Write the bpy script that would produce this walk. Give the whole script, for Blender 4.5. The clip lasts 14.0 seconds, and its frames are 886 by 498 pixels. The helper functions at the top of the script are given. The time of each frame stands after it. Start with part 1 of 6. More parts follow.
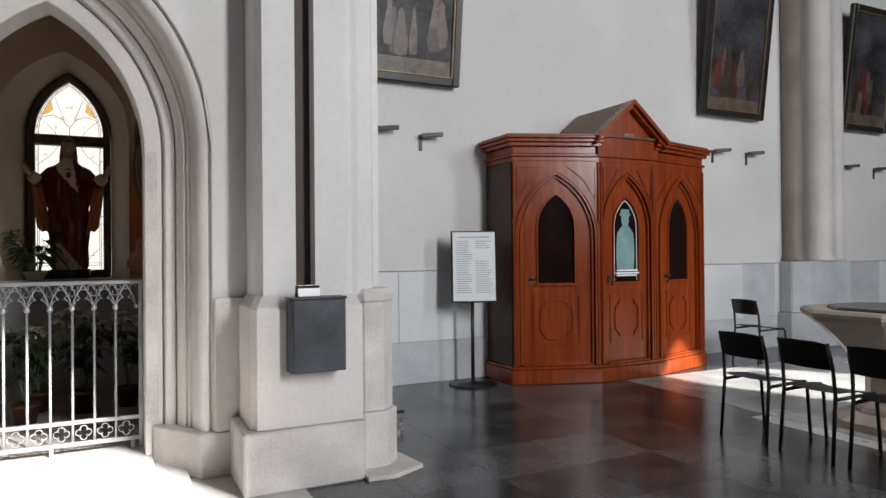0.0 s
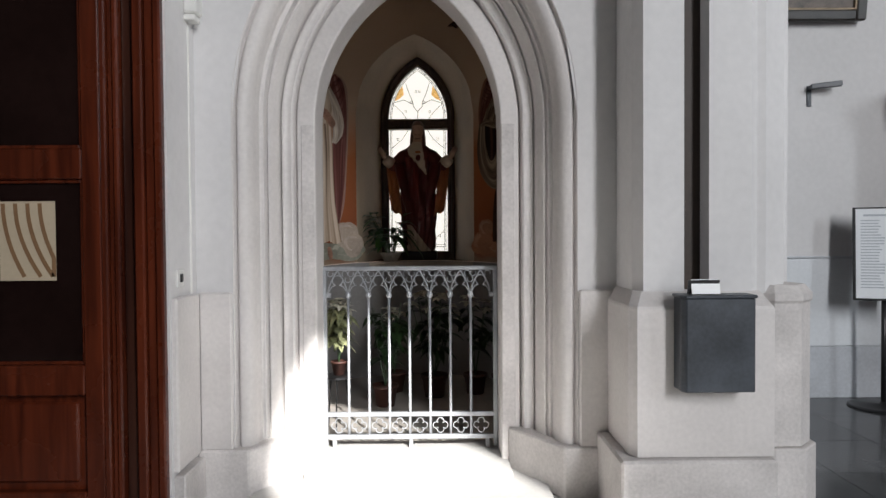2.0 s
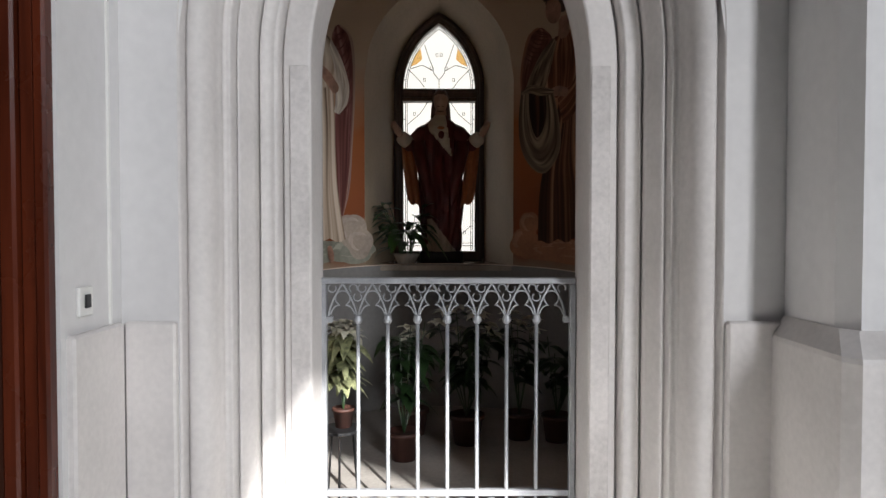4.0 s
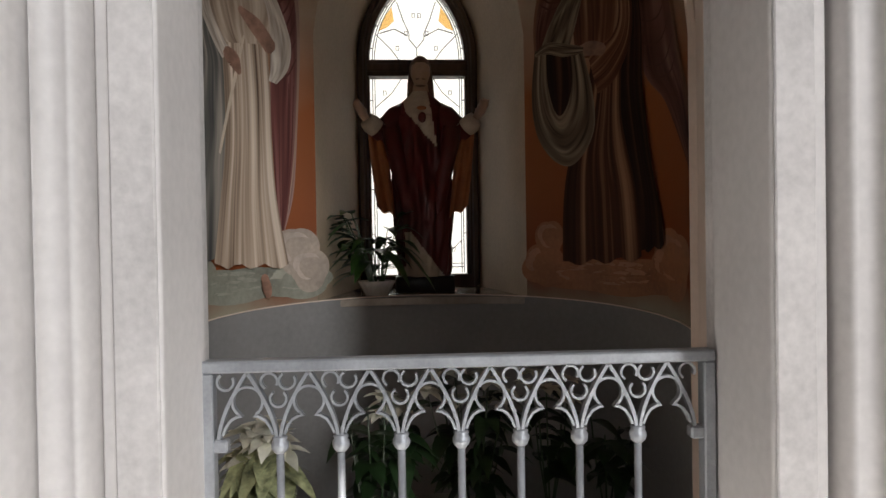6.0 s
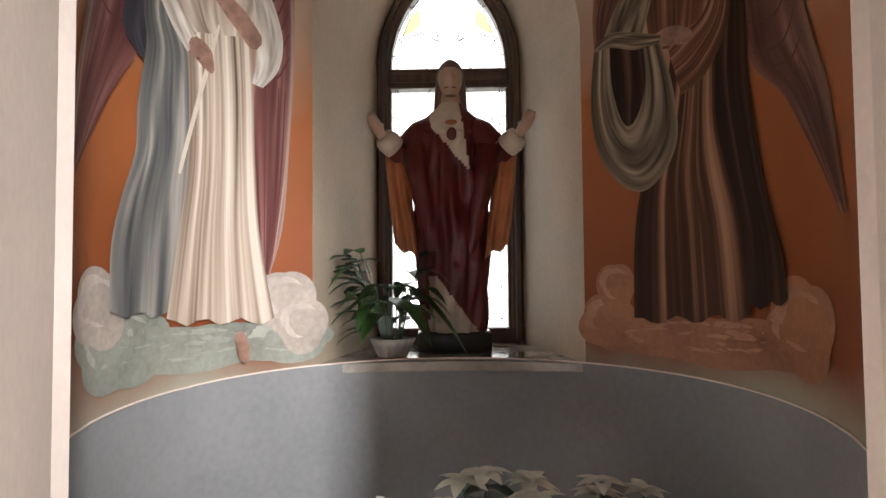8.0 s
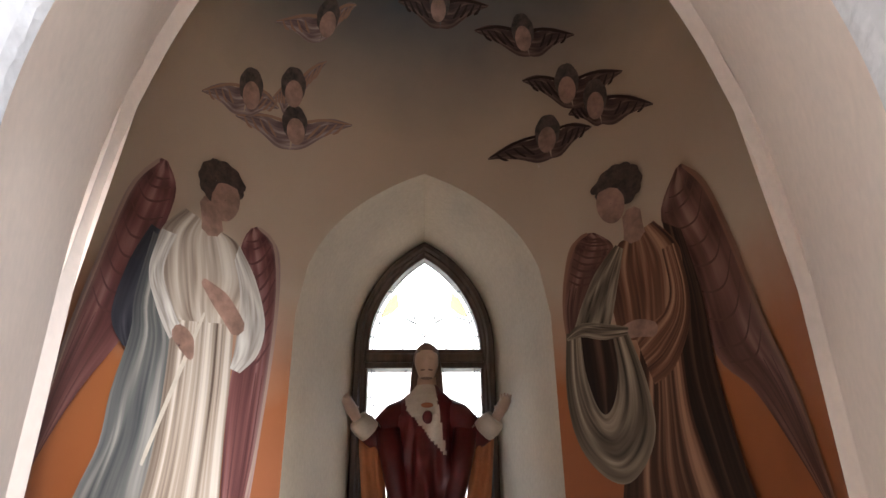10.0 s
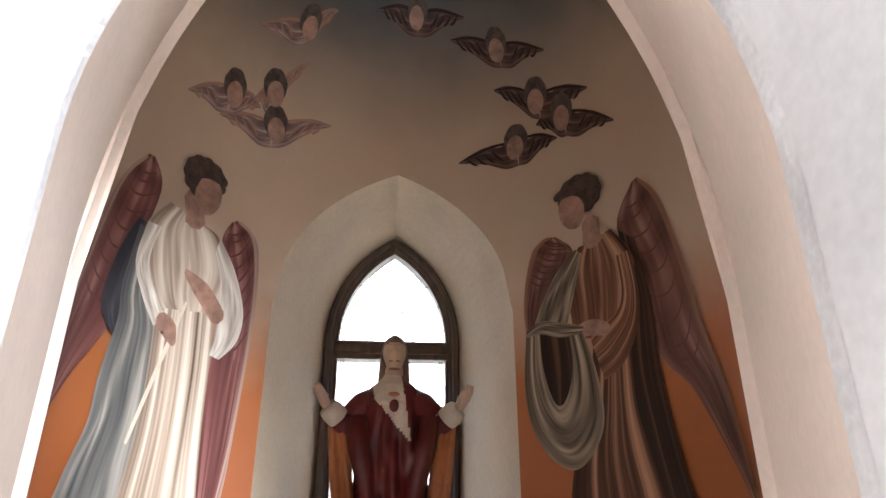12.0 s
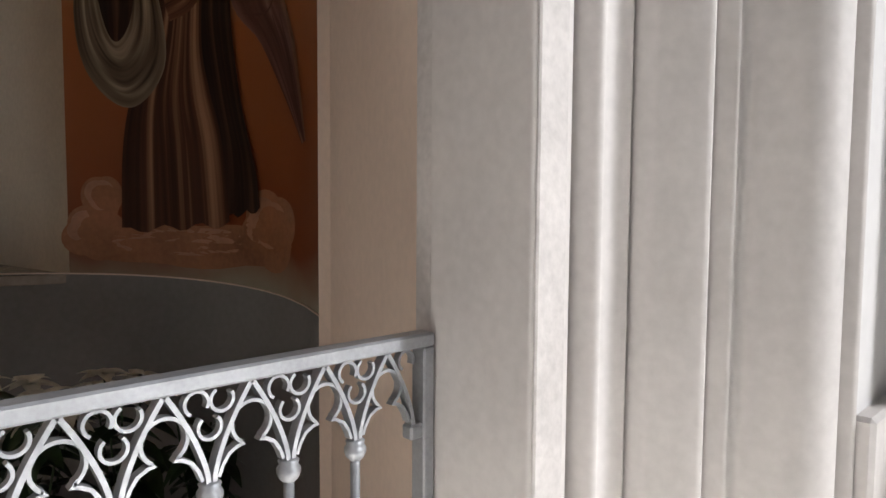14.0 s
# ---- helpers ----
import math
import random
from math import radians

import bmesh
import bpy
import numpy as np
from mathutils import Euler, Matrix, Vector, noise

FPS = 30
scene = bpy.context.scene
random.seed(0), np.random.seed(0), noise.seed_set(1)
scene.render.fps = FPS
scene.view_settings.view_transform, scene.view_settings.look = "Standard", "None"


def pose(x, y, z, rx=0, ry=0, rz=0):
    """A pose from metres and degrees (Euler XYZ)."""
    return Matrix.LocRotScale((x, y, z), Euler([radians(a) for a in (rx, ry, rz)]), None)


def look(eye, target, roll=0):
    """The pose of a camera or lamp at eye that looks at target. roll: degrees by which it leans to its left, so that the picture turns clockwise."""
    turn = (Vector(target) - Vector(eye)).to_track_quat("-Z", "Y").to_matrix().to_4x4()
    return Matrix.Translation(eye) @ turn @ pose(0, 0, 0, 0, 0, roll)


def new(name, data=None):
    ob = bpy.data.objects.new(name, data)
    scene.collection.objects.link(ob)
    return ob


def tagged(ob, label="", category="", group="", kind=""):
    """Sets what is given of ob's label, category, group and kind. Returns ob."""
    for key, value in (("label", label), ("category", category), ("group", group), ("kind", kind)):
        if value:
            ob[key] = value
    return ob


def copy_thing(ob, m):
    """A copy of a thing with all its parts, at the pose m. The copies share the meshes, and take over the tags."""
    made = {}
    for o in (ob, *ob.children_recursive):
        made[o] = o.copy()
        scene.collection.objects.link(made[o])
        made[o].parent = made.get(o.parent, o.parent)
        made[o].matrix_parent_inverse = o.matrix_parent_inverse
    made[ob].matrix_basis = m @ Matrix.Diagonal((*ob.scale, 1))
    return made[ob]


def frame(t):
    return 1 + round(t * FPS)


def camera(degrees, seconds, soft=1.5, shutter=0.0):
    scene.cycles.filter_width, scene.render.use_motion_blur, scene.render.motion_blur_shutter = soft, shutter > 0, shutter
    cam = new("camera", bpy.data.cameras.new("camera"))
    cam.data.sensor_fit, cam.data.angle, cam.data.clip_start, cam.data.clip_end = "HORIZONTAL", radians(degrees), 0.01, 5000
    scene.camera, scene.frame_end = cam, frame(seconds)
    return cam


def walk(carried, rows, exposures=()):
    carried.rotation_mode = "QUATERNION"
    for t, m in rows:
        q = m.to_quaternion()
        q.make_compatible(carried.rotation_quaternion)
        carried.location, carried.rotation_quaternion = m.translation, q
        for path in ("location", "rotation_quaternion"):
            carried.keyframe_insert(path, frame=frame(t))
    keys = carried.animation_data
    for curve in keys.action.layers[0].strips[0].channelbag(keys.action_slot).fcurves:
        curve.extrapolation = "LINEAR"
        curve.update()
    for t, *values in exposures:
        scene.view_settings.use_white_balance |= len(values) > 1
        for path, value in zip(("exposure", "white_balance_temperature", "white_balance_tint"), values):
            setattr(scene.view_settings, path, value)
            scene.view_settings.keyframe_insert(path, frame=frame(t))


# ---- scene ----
cam = camera(66.8, 14.0)
PATH = [
    (0, (0.257, 1.736, 1.423), (1.141, 3.53, 1.434), -0.5),
    (0.5, (0.166, 1.917, 1.444), (0.882, 3.784, 1.463), -0.9),
    (1, (0.126, 2.096, 1.435), (0.63, 4.03, 1.372), -0.6),
    (1.5, (0.114, 2.334, 1.454), (0.299, 4.325, 1.442), -1.4),
    (2, (0.079, 2.597, 1.453), (0.09, 4.596, 1.41), -0.4),
    (2.5, (-0.044, 2.935, 1.466), (-0.086, 4.935, 1.472), -1.2),
    (3, (-0.111, 3.246, 1.459), (-0.104, 5.245, 1.436), -0.3),
    (5.5, (-0.199, 5.088, 1.474), (-0.178, 7.087, 1.409), 0.4),
    (6, (-0.223, 5.432, 1.502), (-0.121, 7.429, 1.476), -0.9),
    (6.5, (-0.172, 5.768, 1.511), (-0.116, 7.767, 1.481), -1.1),
    (7, (-0.113, 5.979, 1.538), (-0.126, 7.979, 1.559), -0.4),
    (7.5, (-0.091, 6.136, 1.512), (-0.143, 8.134, 1.57), -0.8),
    (8, (-0.122, 6.25, 1.538), (-0.156, 8.247, 1.629), -0.5),
    (8.5, (-0.176, 6.287, 1.582), (-0.141, 8.257, 1.931), -1.2),
    (9, (-0.161, 6.247, 1.593), (-0.12, 8.147, 2.217), -1.3),
    (9.2, (-0.148, 6.24, 1.613), (-0.109, 8.13, 2.273), -0.9),
    (11.5, (-0.139, 6.158, 1.629), (-0.072, 7.815, 2.747), -0.3),
    (12, (-0.169, 6.047, 1.576), (-0.017, 7.866, 2.394), -0.0),
    (12.5, (-0.159, 6.068, 1.581), (0.214, 7.984, 2.018), -0.5),
    (13, (-0.245, 6.04, 1.518), (0.549, 7.837, 1.581), -0.8),
    (13.2, (-0.326, 6.028, 1.518), (0.655, 7.771, 1.503), -0.9),
    (13.5, (-0.384, 6.023, 1.49), (0.784, 7.643, 1.389), -0.3),
    (14, (-0.404, 5.973, 1.49), (0.985, 7.406, 1.356), 0.4),
]
walk(cam, [(t, look(eye, target, roll)) for t, eye, target, roll in PATH],
     exposures=((0, 1.55, 6550, 10), (0.5, 1.45, 6500, 10), (1, 1.45, 6500, 10), (1.5, 1.4, 6450, 10), (3, 1.45, 6300, 10), (5.5, 1.5, 6350, 10), (6, 1.75, 6450, 10), (6.5, 2.45, 6500, 11), (7.5, 3.5, 6350, 11),
                (9, 3.25, 5850, 9), (11.5, 4.0, 5850, 9), (12.5, 3.8, 5800, 9), (13, 3.0, 6300, 10), (13.5, 2.4, 6450, 11), (14, 2.3, 6450, 10)))

# ---- light ----
SUN_H = Vector((-0.43, 0.903, 0)).normalized()
SUN_EL = radians(32)
sun_way = (SUN_H * math.cos(SUN_EL) - Vector((0, 0, math.sin(SUN_EL)))).normalized()
world = bpy.data.worlds.new("sky")
scene.world = world
world.use_nodes = True
sky = world.node_tree.nodes.new("ShaderNodeTexSky")
sky.sky_type, sky.sun_disc = "NISHITA", False
sky.sun_elevation, sky.sun_rotation = SUN_EL, math.atan2(-SUN_H.x, -SUN_H.y)
world.node_tree.links.new(sky.outputs[0], world.node_tree.nodes["Background"].inputs[0])
world.node_tree.nodes["Background"].inputs[1].default_value = 0.025
sun = new("sun", bpy.data.lights.new("sun", "SUN"))
sun.data.energy, sun.data.angle, sun.data.color = 5.0, radians(0.5), (1, 0.97, 0.92)
sun.matrix_world = look((0, 0, 20), Vector((0, 0, 20)) + sun_way)


WIN = -0.147        # axis of the niche window


def window_lamp(name, centre, target, w, h, power, colour):
    ob = new(name, bpy.data.lights.new(name, "AREA"))
    ob.data.shape, ob.data.size, ob.data.size_y, ob.data.energy, ob.data.color = "RECTANGLE", w, h, power, colour
    ob.matrix_world = look(centre, target)
    return ob


# Windows of the far nave wall, in its plane: centre x, half width, arch set-back, springing and sill heights
FAR_Y = -5.0
NAVE_WINDOWS = [(-1.75, 0.77, 0.8, 7.75, 4.2), (5.3, 0.77, 0.9, 7.85, 3.0), (12.45, 0.95, 0.9, 7.6, 4.2)]
window_lamp("skylight_a", (5.3, FAR_Y + 0.12, 5.9), (0.6, 6.5, 1.7), 1.2, 5.6, 330, (0.98, 0.985, 1))
window_lamp("skylight_b", (12.35, FAR_Y + 0.12, 6.6), (4.5, 8, 1.6), 1.4, 4.2, 150, (0.88, 0.945, 1))

# ---- materials ----


def pm(name, colour, rough=0.6, var=0.12, big=1.5, fine=40.0, bump=0.15, metal=0.0, spec=0.5, tint=None, per_object=0.0):
    """Painted, stone, wood or metal surface: broad stains and fine grain over a base colour."""
    m = bpy.data.materials.new(name)
    m.use_nodes = True
    nt = m.node_tree
    b = nt.nodes["Principled BSDF"]
    co = nt.nodes.new("ShaderNodeTexCoord")
    n1, n2 = nt.nodes.new("ShaderNodeTexNoise"), nt.nodes.new("ShaderNodeTexNoise")
    n1.inputs["Scale"].default_value, n1.inputs["Detail"].default_value = big, 6
    n2.inputs["Scale"].default_value, n2.inputs["Detail"].default_value = fine, 4
    for n in (n1, n2):
        nt.links.new(co.outputs["Object"], n.inputs["Vector"])
    dark = tuple(max(0.0, c * (1 - 2.2 * var)) for c in (tint or colour))
    light = tuple(min(1.0, c * (1 + 0.9 * var)) for c in colour)
    ramp = nt.nodes.new("ShaderNodeValToRGB")
    ramp.color_ramp.elements[0].position, ramp.color_ramp.elements[0].color = 0.3, (*dark, 1)
    ramp.color_ramp.elements[1].position, ramp.color_ramp.elements[1].color = 0.68, (*light, 1)
    mix = nt.nodes.new("ShaderNodeMath")
    mix.operation = "MULTIPLY_ADD"
    mix.inputs[1].default_value = 0.3
    sub = nt.nodes.new("ShaderNodeMath")
    sub.operation = "MULTIPLY"
    sub.inputs[1].default_value = 0.7
    nt.links.new(n1.outputs["Fac"], sub.inputs[0])
    nt.links.new(n2.outputs["Fac"], mix.inputs[0])
    nt.links.new(sub.outputs[0], mix.inputs[2])
    last = mix.outputs[0]
    if per_object:
        info = nt.nodes.new("ShaderNodeObjectInfo")
        add = nt.nodes.new("ShaderNodeMath")
        add.operation = "MULTIPLY_ADD"
        add.inputs[1].default_value = per_object
        nt.links.new(info.outputs["Random"], add.inputs[0])
        less = nt.nodes.new("ShaderNodeMath")
        less.operation = "SUBTRACT"
        less.inputs[1].default_value = per_object / 2
        nt.links.new(last, less.inputs[0])
        nt.links.new(less.outputs[0], add.inputs[2])
        last = add.outputs[0]
    nt.links.new(last, ramp.inputs[0])
    nt.links.new(ramp.outputs[0], b.inputs["Base Color"])
    r = nt.nodes.new("ShaderNodeMapRange")
    r.inputs["To Min"].default_value, r.inputs["To Max"].default_value = max(0.02, rough - 0.1), min(1, rough + 0.1)
    nt.links.new(n1.outputs["Fac"], r.inputs["Value"])
    nt.links.new(r.outputs[0], b.inputs["Roughness"])
    b.inputs["Metallic"].default_value = metal
    b.inputs["Specular IOR Level"].default_value = spec
    if bump:
        bp = nt.nodes.new("ShaderNodeBump")
        bp.inputs["Strength"].default_value, bp.inputs["Distance"].default_value = bump, 0.004
        nt.links.new(n2.outputs["Fac"], bp.inputs["Height"])
        nt.links.new(bp.outputs[0], b.inputs["Normal"])
    return m


def wood(name, colour, dark, rough=0.3, scale=9.0):
    """Varnished wood with upright grain."""
    m = pm(name, colour, rough, 0.2, 2.0, 60.0, 0.05)
    nt = m.node_tree
    b = nt.nodes["Principled BSDF"]
    co = nt.nodes.new("ShaderNodeTexCoord")
    mp = nt.nodes.new("ShaderNodeMapping")
    mp.inputs["Scale"].default_value = (scale, scale, scale * 0.07)
    n = nt.nodes.new("ShaderNodeTexNoise")
    n.inputs["Scale"].default_value, n.inputs["Detail"].default_value, n.inputs["Distortion"].default_value = 2.0, 8, 0.6
    ramp = nt.nodes.new("ShaderNodeValToRGB")
    ramp.color_ramp.elements[0].position, ramp.color_ramp.elements[0].color = 0.32, (*dark, 1)
    ramp.color_ramp.elements[1].position, ramp.color_ramp.elements[1].color = 0.66, (*colour, 1)
    nt.links.new(co.outputs["Object"], mp.inputs[0])
    nt.links.new(mp.outputs[0], n.inputs["Vector"])
    nt.links.new(n.outputs["Fac"], ramp.inputs[0])
    nt.links.new(ramp.outputs[0], b.inputs["Base Color"])
    b.inputs["Specular IOR Level"].default_value = 0.35
    return m


def glass(name, colour, rough=0.05):
    m = bpy.data.materials.new(name)
    m.use_nodes = True
    b = m.node_tree.nodes["Principled BSDF"]
    b.inputs["Base Color"].default_value = (*colour, 1)
    b.inputs["Roughness"].default_value = rough
    b.inputs["Transmission Weight"].default_value = 1.0
    b.inputs["IOR"].default_value = 1.45
    return m


WALL = pm("white_wall_plaster", (0.69, 0.675, 0.67), 0.7, 0.06, 0.9, 22, 0.05)
STONE = pm("pale_limestone", (0.67, 0.635, 0.615), 0.6, 0.09, 1.7, 45, 0.10)
STONE_WORN = pm("worn_limestone", (0.64, 0.605, 0.585), 0.65, 0.16, 3.0, 60, 0.22)
DADO = pm("dado_paint", (0.70, 0.72, 0.74), 0.5, 0.06, 1.2, 40, 0.12)
DADO_LOW = pm("dado_stone", (0.55, 0.57, 0.60), 0.45, 0.12, 2.2, 40, 0.15)
PINK = pm("cream_plaster", (0.82, 0.67, 0.56), 0.7, 0.07, 1.6, 40, 0.15)
REVEAL = pm("window_reveal_plaster", (0.52, 0.41, 0.285), 0.7, 0.10, 2.2, 45, 0.2)
APSE_DADO = pm("grey_apse_paint", (0.235, 0.228, 0.222), 0.42, 0.12, 1.3, 40, 0.1)
FLOOR_BASE = pm("floor_joint", (0.03, 0.03, 0.032), 0.5)
TILE = pm("dark_polished_marble", (0.075, 0.076, 0.08), 0.2, 0.30, 2.6, 22, 0.0, per_object=0.35)
PALE_STONE = pm("pale_floor_stone", (0.50, 0.50, 0.49), 0.28, 0.10, 2.5, 40, 0.03)
NICHE_FLOOR = pm("niche_floor_stone", (0.40, 0.37, 0.34), 0.4, 0.2, 2.0, 50, 0.08)
STEP = pm("step_stone", (0.50, 0.49, 0.475), 0.4, 0.10, 2.0, 50, 0.08)
IRON = pm("silver_painted_iron", (0.38, 0.39, 0.41), 0.38, 0.14, 8.0, 120, 0.2, metal=0.35)
SLATE = pm("dark_slate_metal", (0.05, 0.058, 0.07), 0.4, 0.25, 5.0, 60, 0.15)
# dark brown that carries the shade of the deep pier groove
RECESS_SHADE = pm("recess_shade_brown", (0.045, 0.03, 0.022), 0.6, 0.2, 3, 40)
BLACK = pm("black_lacquer", (0.012, 0.012, 0.013), 0.35, 0.2, 4, 60, 0.05)
BROWN = wood("confessional_oak", (0.27, 0.050, 0.011), (0.17, 0.028, 0.007), 0.22)
BROWN_DARK = wood("porch_mahogany", (0.115, 0.023, 0.009), (0.045, 0.009, 0.004), 0.28)
# oak darkened to hold the shade of the confessional ends and porch recess
SHADED_WOOD = wood("shade_darkened_oak", (0.055, 0.018, 0.010), (0.028, 0.009, 0.006), 0.35)
ROOF = wood("confessional_roof_oak", (0.16, 0.07, 0.035), (0.09, 0.04, 0.02), 0.4)
FRAME_WOOD = wood("window_frame_wood", (0.12, 0.075, 0.05), (0.06, 0.038, 0.026), 0.5)
LEAD = pm("window_lead", (0.03, 0.03, 0.03), 0.5)
PAPER = pm("white_paper", (0.80, 0.82, 0.84), 0.6, 0.03, 4, 80, 0.02)
PRINT = pm("grey_print", (0.45, 0.48, 0.52), 0.6, 0.1)
CARD = pm("white_card", (0.9, 0.9, 0.9), 0.5, 0.03)
PLASTIC = pm("white_plastic", (0.75, 0.74, 0.71), 0.35, 0.05)
CHROME = pm("chrome", (0.75, 0.75, 0.75), 0.12, 0.05, metal=1.0)
PANE = glass("clear_window_pane", (1, 1, 1), 0.0)
AMBER = glass("amber_window_pane", (0.80, 0.50, 0.18), 0.1)
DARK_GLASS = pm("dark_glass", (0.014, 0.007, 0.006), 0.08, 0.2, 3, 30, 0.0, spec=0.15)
ETCH = pm("etched_green_glass", (0.20, 0.34, 0.34), 0.35, 0.15, 6, 50, 0.05)
FONT = pm("font_stone", (0.50, 0.43, 0.37), 0.4, 0.14, 3, 60, 0.15)
BRONZE = pm("dark_bronze", (0.10, 0.09, 0.08), 0.3, 0.2, 6, 50, metal=0.8)
# shaft stone browned and darkened to carry shade
SHADED_STONE = pm("shaded_shaft_stone", (0.26, 0.215, 0.185), 0.55, 0.15, 2.0, 40, 0.12)
GILT = pm("dark_picture_frame", (0.022, 0.017, 0.014), 0.35, 0.3, 6, 60)
GILT_LINE = pm("gilt_line", (0.22, 0.16, 0.10), 0.4, 0.2, 8, 60, metal=0.4)


def apse_paint():
    """Mural ground: green-grey earth, rust orange, cream, then slate blue at the crown."""
    m = pm("mural_ground", (0.5, 0.3, 0.2), 0.55, 0.1, 2.0, 40, 0.1, spec=0.35)
    nt = m.node_tree
    b = nt.nodes["Principled BSDF"]
    geo = nt.nodes.new("ShaderNodeNewGeometry")
    sep = nt.nodes.new("ShaderNodeSeparateXYZ")
    n = nt.nodes.new("ShaderNodeTexNoise")
    n.inputs["Scale"].default_value, n.inputs["Detail"].default_value = 2.4, 5
    mul = nt.nodes.new("ShaderNodeMath")
    mul.operation, mul.inputs[1].default_value, mul.inputs[2].default_value = "MULTIPLY_ADD", 0.35, -0.175
    add = nt.nodes.new("ShaderNodeMath")
    rng = nt.nodes.new("ShaderNodeMapRange")
    rng.inputs["From Min"].default_value, rng.inputs["From Max"].default_value = 1.1, 4.9
    ramp = nt.nodes.new("ShaderNodeValToRGB")
    e = ramp.color_ramp.elements
    e[0].position, e[0].color = 0.0, (0.34, 0.32, 0.24, 1)
    e[1].position, e[1].color = 0.06, (0.21, 0.052, 0.014, 1)
    for p, c in ((0.30, (0.36, 0.115, 0.034, 1)), (0.42, (0.50, 0.37, 0.26, 1)), (0.66, (0.42, 0.29, 0.19, 1)), (0.78, (0.17, 0.13, 0.10, 1)), (0.86, (0.035, 0.045, 0.05, 1))):
        x = e.new(p)
        x.color = c
    nt.links.new(geo.outputs["Position"], sep.inputs[0])
    nt.links.new(geo.outputs["Position"], n.inputs["Vector"])
    nt.links.new(n.outputs["Fac"], mul.inputs[0])
    nt.links.new(sep.outputs["Z"], add.inputs[0])
    nt.links.new(mul.outputs[0], add.inputs[1])
    nt.links.new(add.outputs[0], rng.inputs["Value"])
    nt.links.new(rng.outputs[0], ramp.inputs[0])
    nt.links.new(ramp.outputs[0], b.inputs["Base Color"])
    return m


MURAL = apse_paint()
# for the unseen enclosing walls: kept very dark to limit bounced light
UNSEEN_DARK = pm("unseen_wall_dark", (0.09, 0.08, 0.075), 0.8, 0.15, 1.0, 30, 0.2)

# ---- builders ----


def part(name, bm, material, parent=None, label="", smooth=False):
    """Links a bmesh as one mesh object, under a thing or a part."""
    bmesh.ops.recalc_face_normals(bm, faces=bm.faces)
    me = bpy.data.meshes.new(name)
    bm.to_mesh(me)
    bm.free()
    for m in (material if isinstance(material, (list, tuple)) else [material]):
        me.materials.append(m)
    if smooth:
        for p in me.polygons:
            p.use_smooth = True
    ob = new(name, me)
    if parent is not None:
        ob.parent = parent
        if parent.type == "EMPTY":
            ob.matrix_parent_inverse = Matrix.Translation(parent.location).inverted()
    if label:
        tagged(ob, label)
    return ob


def thing(name, loc, label, category, group="", kind=""):
    ob = new(name)
    ob.location = loc
    ob.empty_display_size = 0.1
    return tagged(ob, label, category, group, kind)


def box(bm, x0, x1, y0, y1, z0, z1, bevel=0.0, m=None):
    r = bmesh.ops.create_cube(bm, size=1, matrix=Matrix.LocRotScale(((x0 + x1) / 2, (y0 + y1) / 2, (z0 + z1) / 2), None, (x1 - x0, y1 - y0, z1 - z0)))
    vs = r["verts"]
    if bevel:
        es = list({e for v in vs for e in v.link_edges})
        out = bmesh.ops.bevel(bm, geom=vs + es, offset=bevel, segments=1, profile=0.5, affect="EDGES")
        vs = list({v for f in out["faces"] for v in f.verts} | {v for v in vs if v.is_valid})
    if m is not None:
        bmesh.ops.transform(bm, matrix=m, verts=vs)
    return bm


def boxes(*dims, bevel=0.0):
    bm = bmesh.new()
    for d in dims:
        box(bm, *d, bevel=bevel)
    return bm


def loft(bm, rings, closed=True, caps=False):
    """Joins rings of points with the same count."""
    vv = [[bm.verts.new(p) for p in r] for r in rings]
    n = len(vv[0])
    fs = []
    for a, b in zip(vv, vv[1:]):
        for i in range(n if closed else n - 1):
            j = (i + 1) % n
            try:
                fs.append(bm.faces.new((a[i], a[j], b[j], b[i])))
            except ValueError:
                pass
    if caps:
        fs += [bm.faces.new(vv[0][::-1]), bm.faces.new(vv[-1])]
    return fs


def tube(bm, pts, radii, sides=8, caps=True):
    """Round rod along points; radii one number or one for each point."""
    pts = [Vector(p) for p in pts]
    if not isinstance(radii, (list, tuple)):
        radii = [radii] * len(pts)
    rings = []
    for i, p in enumerate(pts):
        d = (pts[min(i + 1, len(pts) - 1)] - pts[max(i - 1, 0)]).normalized()
        u = d.cross(Vector((0.13, 0.97, 0.21))).normalized()
        v = d.cross(u)
        rings.append([p + (u * math.cos(a) + v * math.sin(a)) * radii[i] for a in (2 * math.pi * k / sides for k in range(sides))])
    return loft(bm, rings, True, caps)


def prism(bm, poly, z0, z1, bevel=0.0):
    """Upright prism over a plan polygon."""
    lo = [bm.verts.new((x, y, z0)) for x, y in poly]
    hi = [bm.verts.new((x, y, z1)) for x, y in poly]
    n = len(poly)
    fs = [bm.faces.new(lo[::-1]), bm.faces.new(hi)]
    fs += [bm.faces.new((lo[i], lo[(i + 1) % n], hi[(i + 1) % n], hi[i])) for i in range(n)]
    if bevel:
        es = list({e for f in fs for e in f.edges})
        bmesh.ops.bevel(bm, geom=es, offset=bevel, segments=1, profile=0.5, affect="EDGES")
    return bm


def lathe(bm, rows, sides=24, at=(0, 0, 0), wave=0.0, lobes=8):
    rings = [[(at[0] + r * (1 + wave * math.cos(lobes * a)) * math.cos(a), at[1] + r * (1 + wave * math.cos(lobes * a)) * math.sin(a), at[2] + z)
              for a in (2 * math.pi * k / sides for k in range(sides))] for r, z in rows]
    loft(bm, rings, True, True)
    return bm


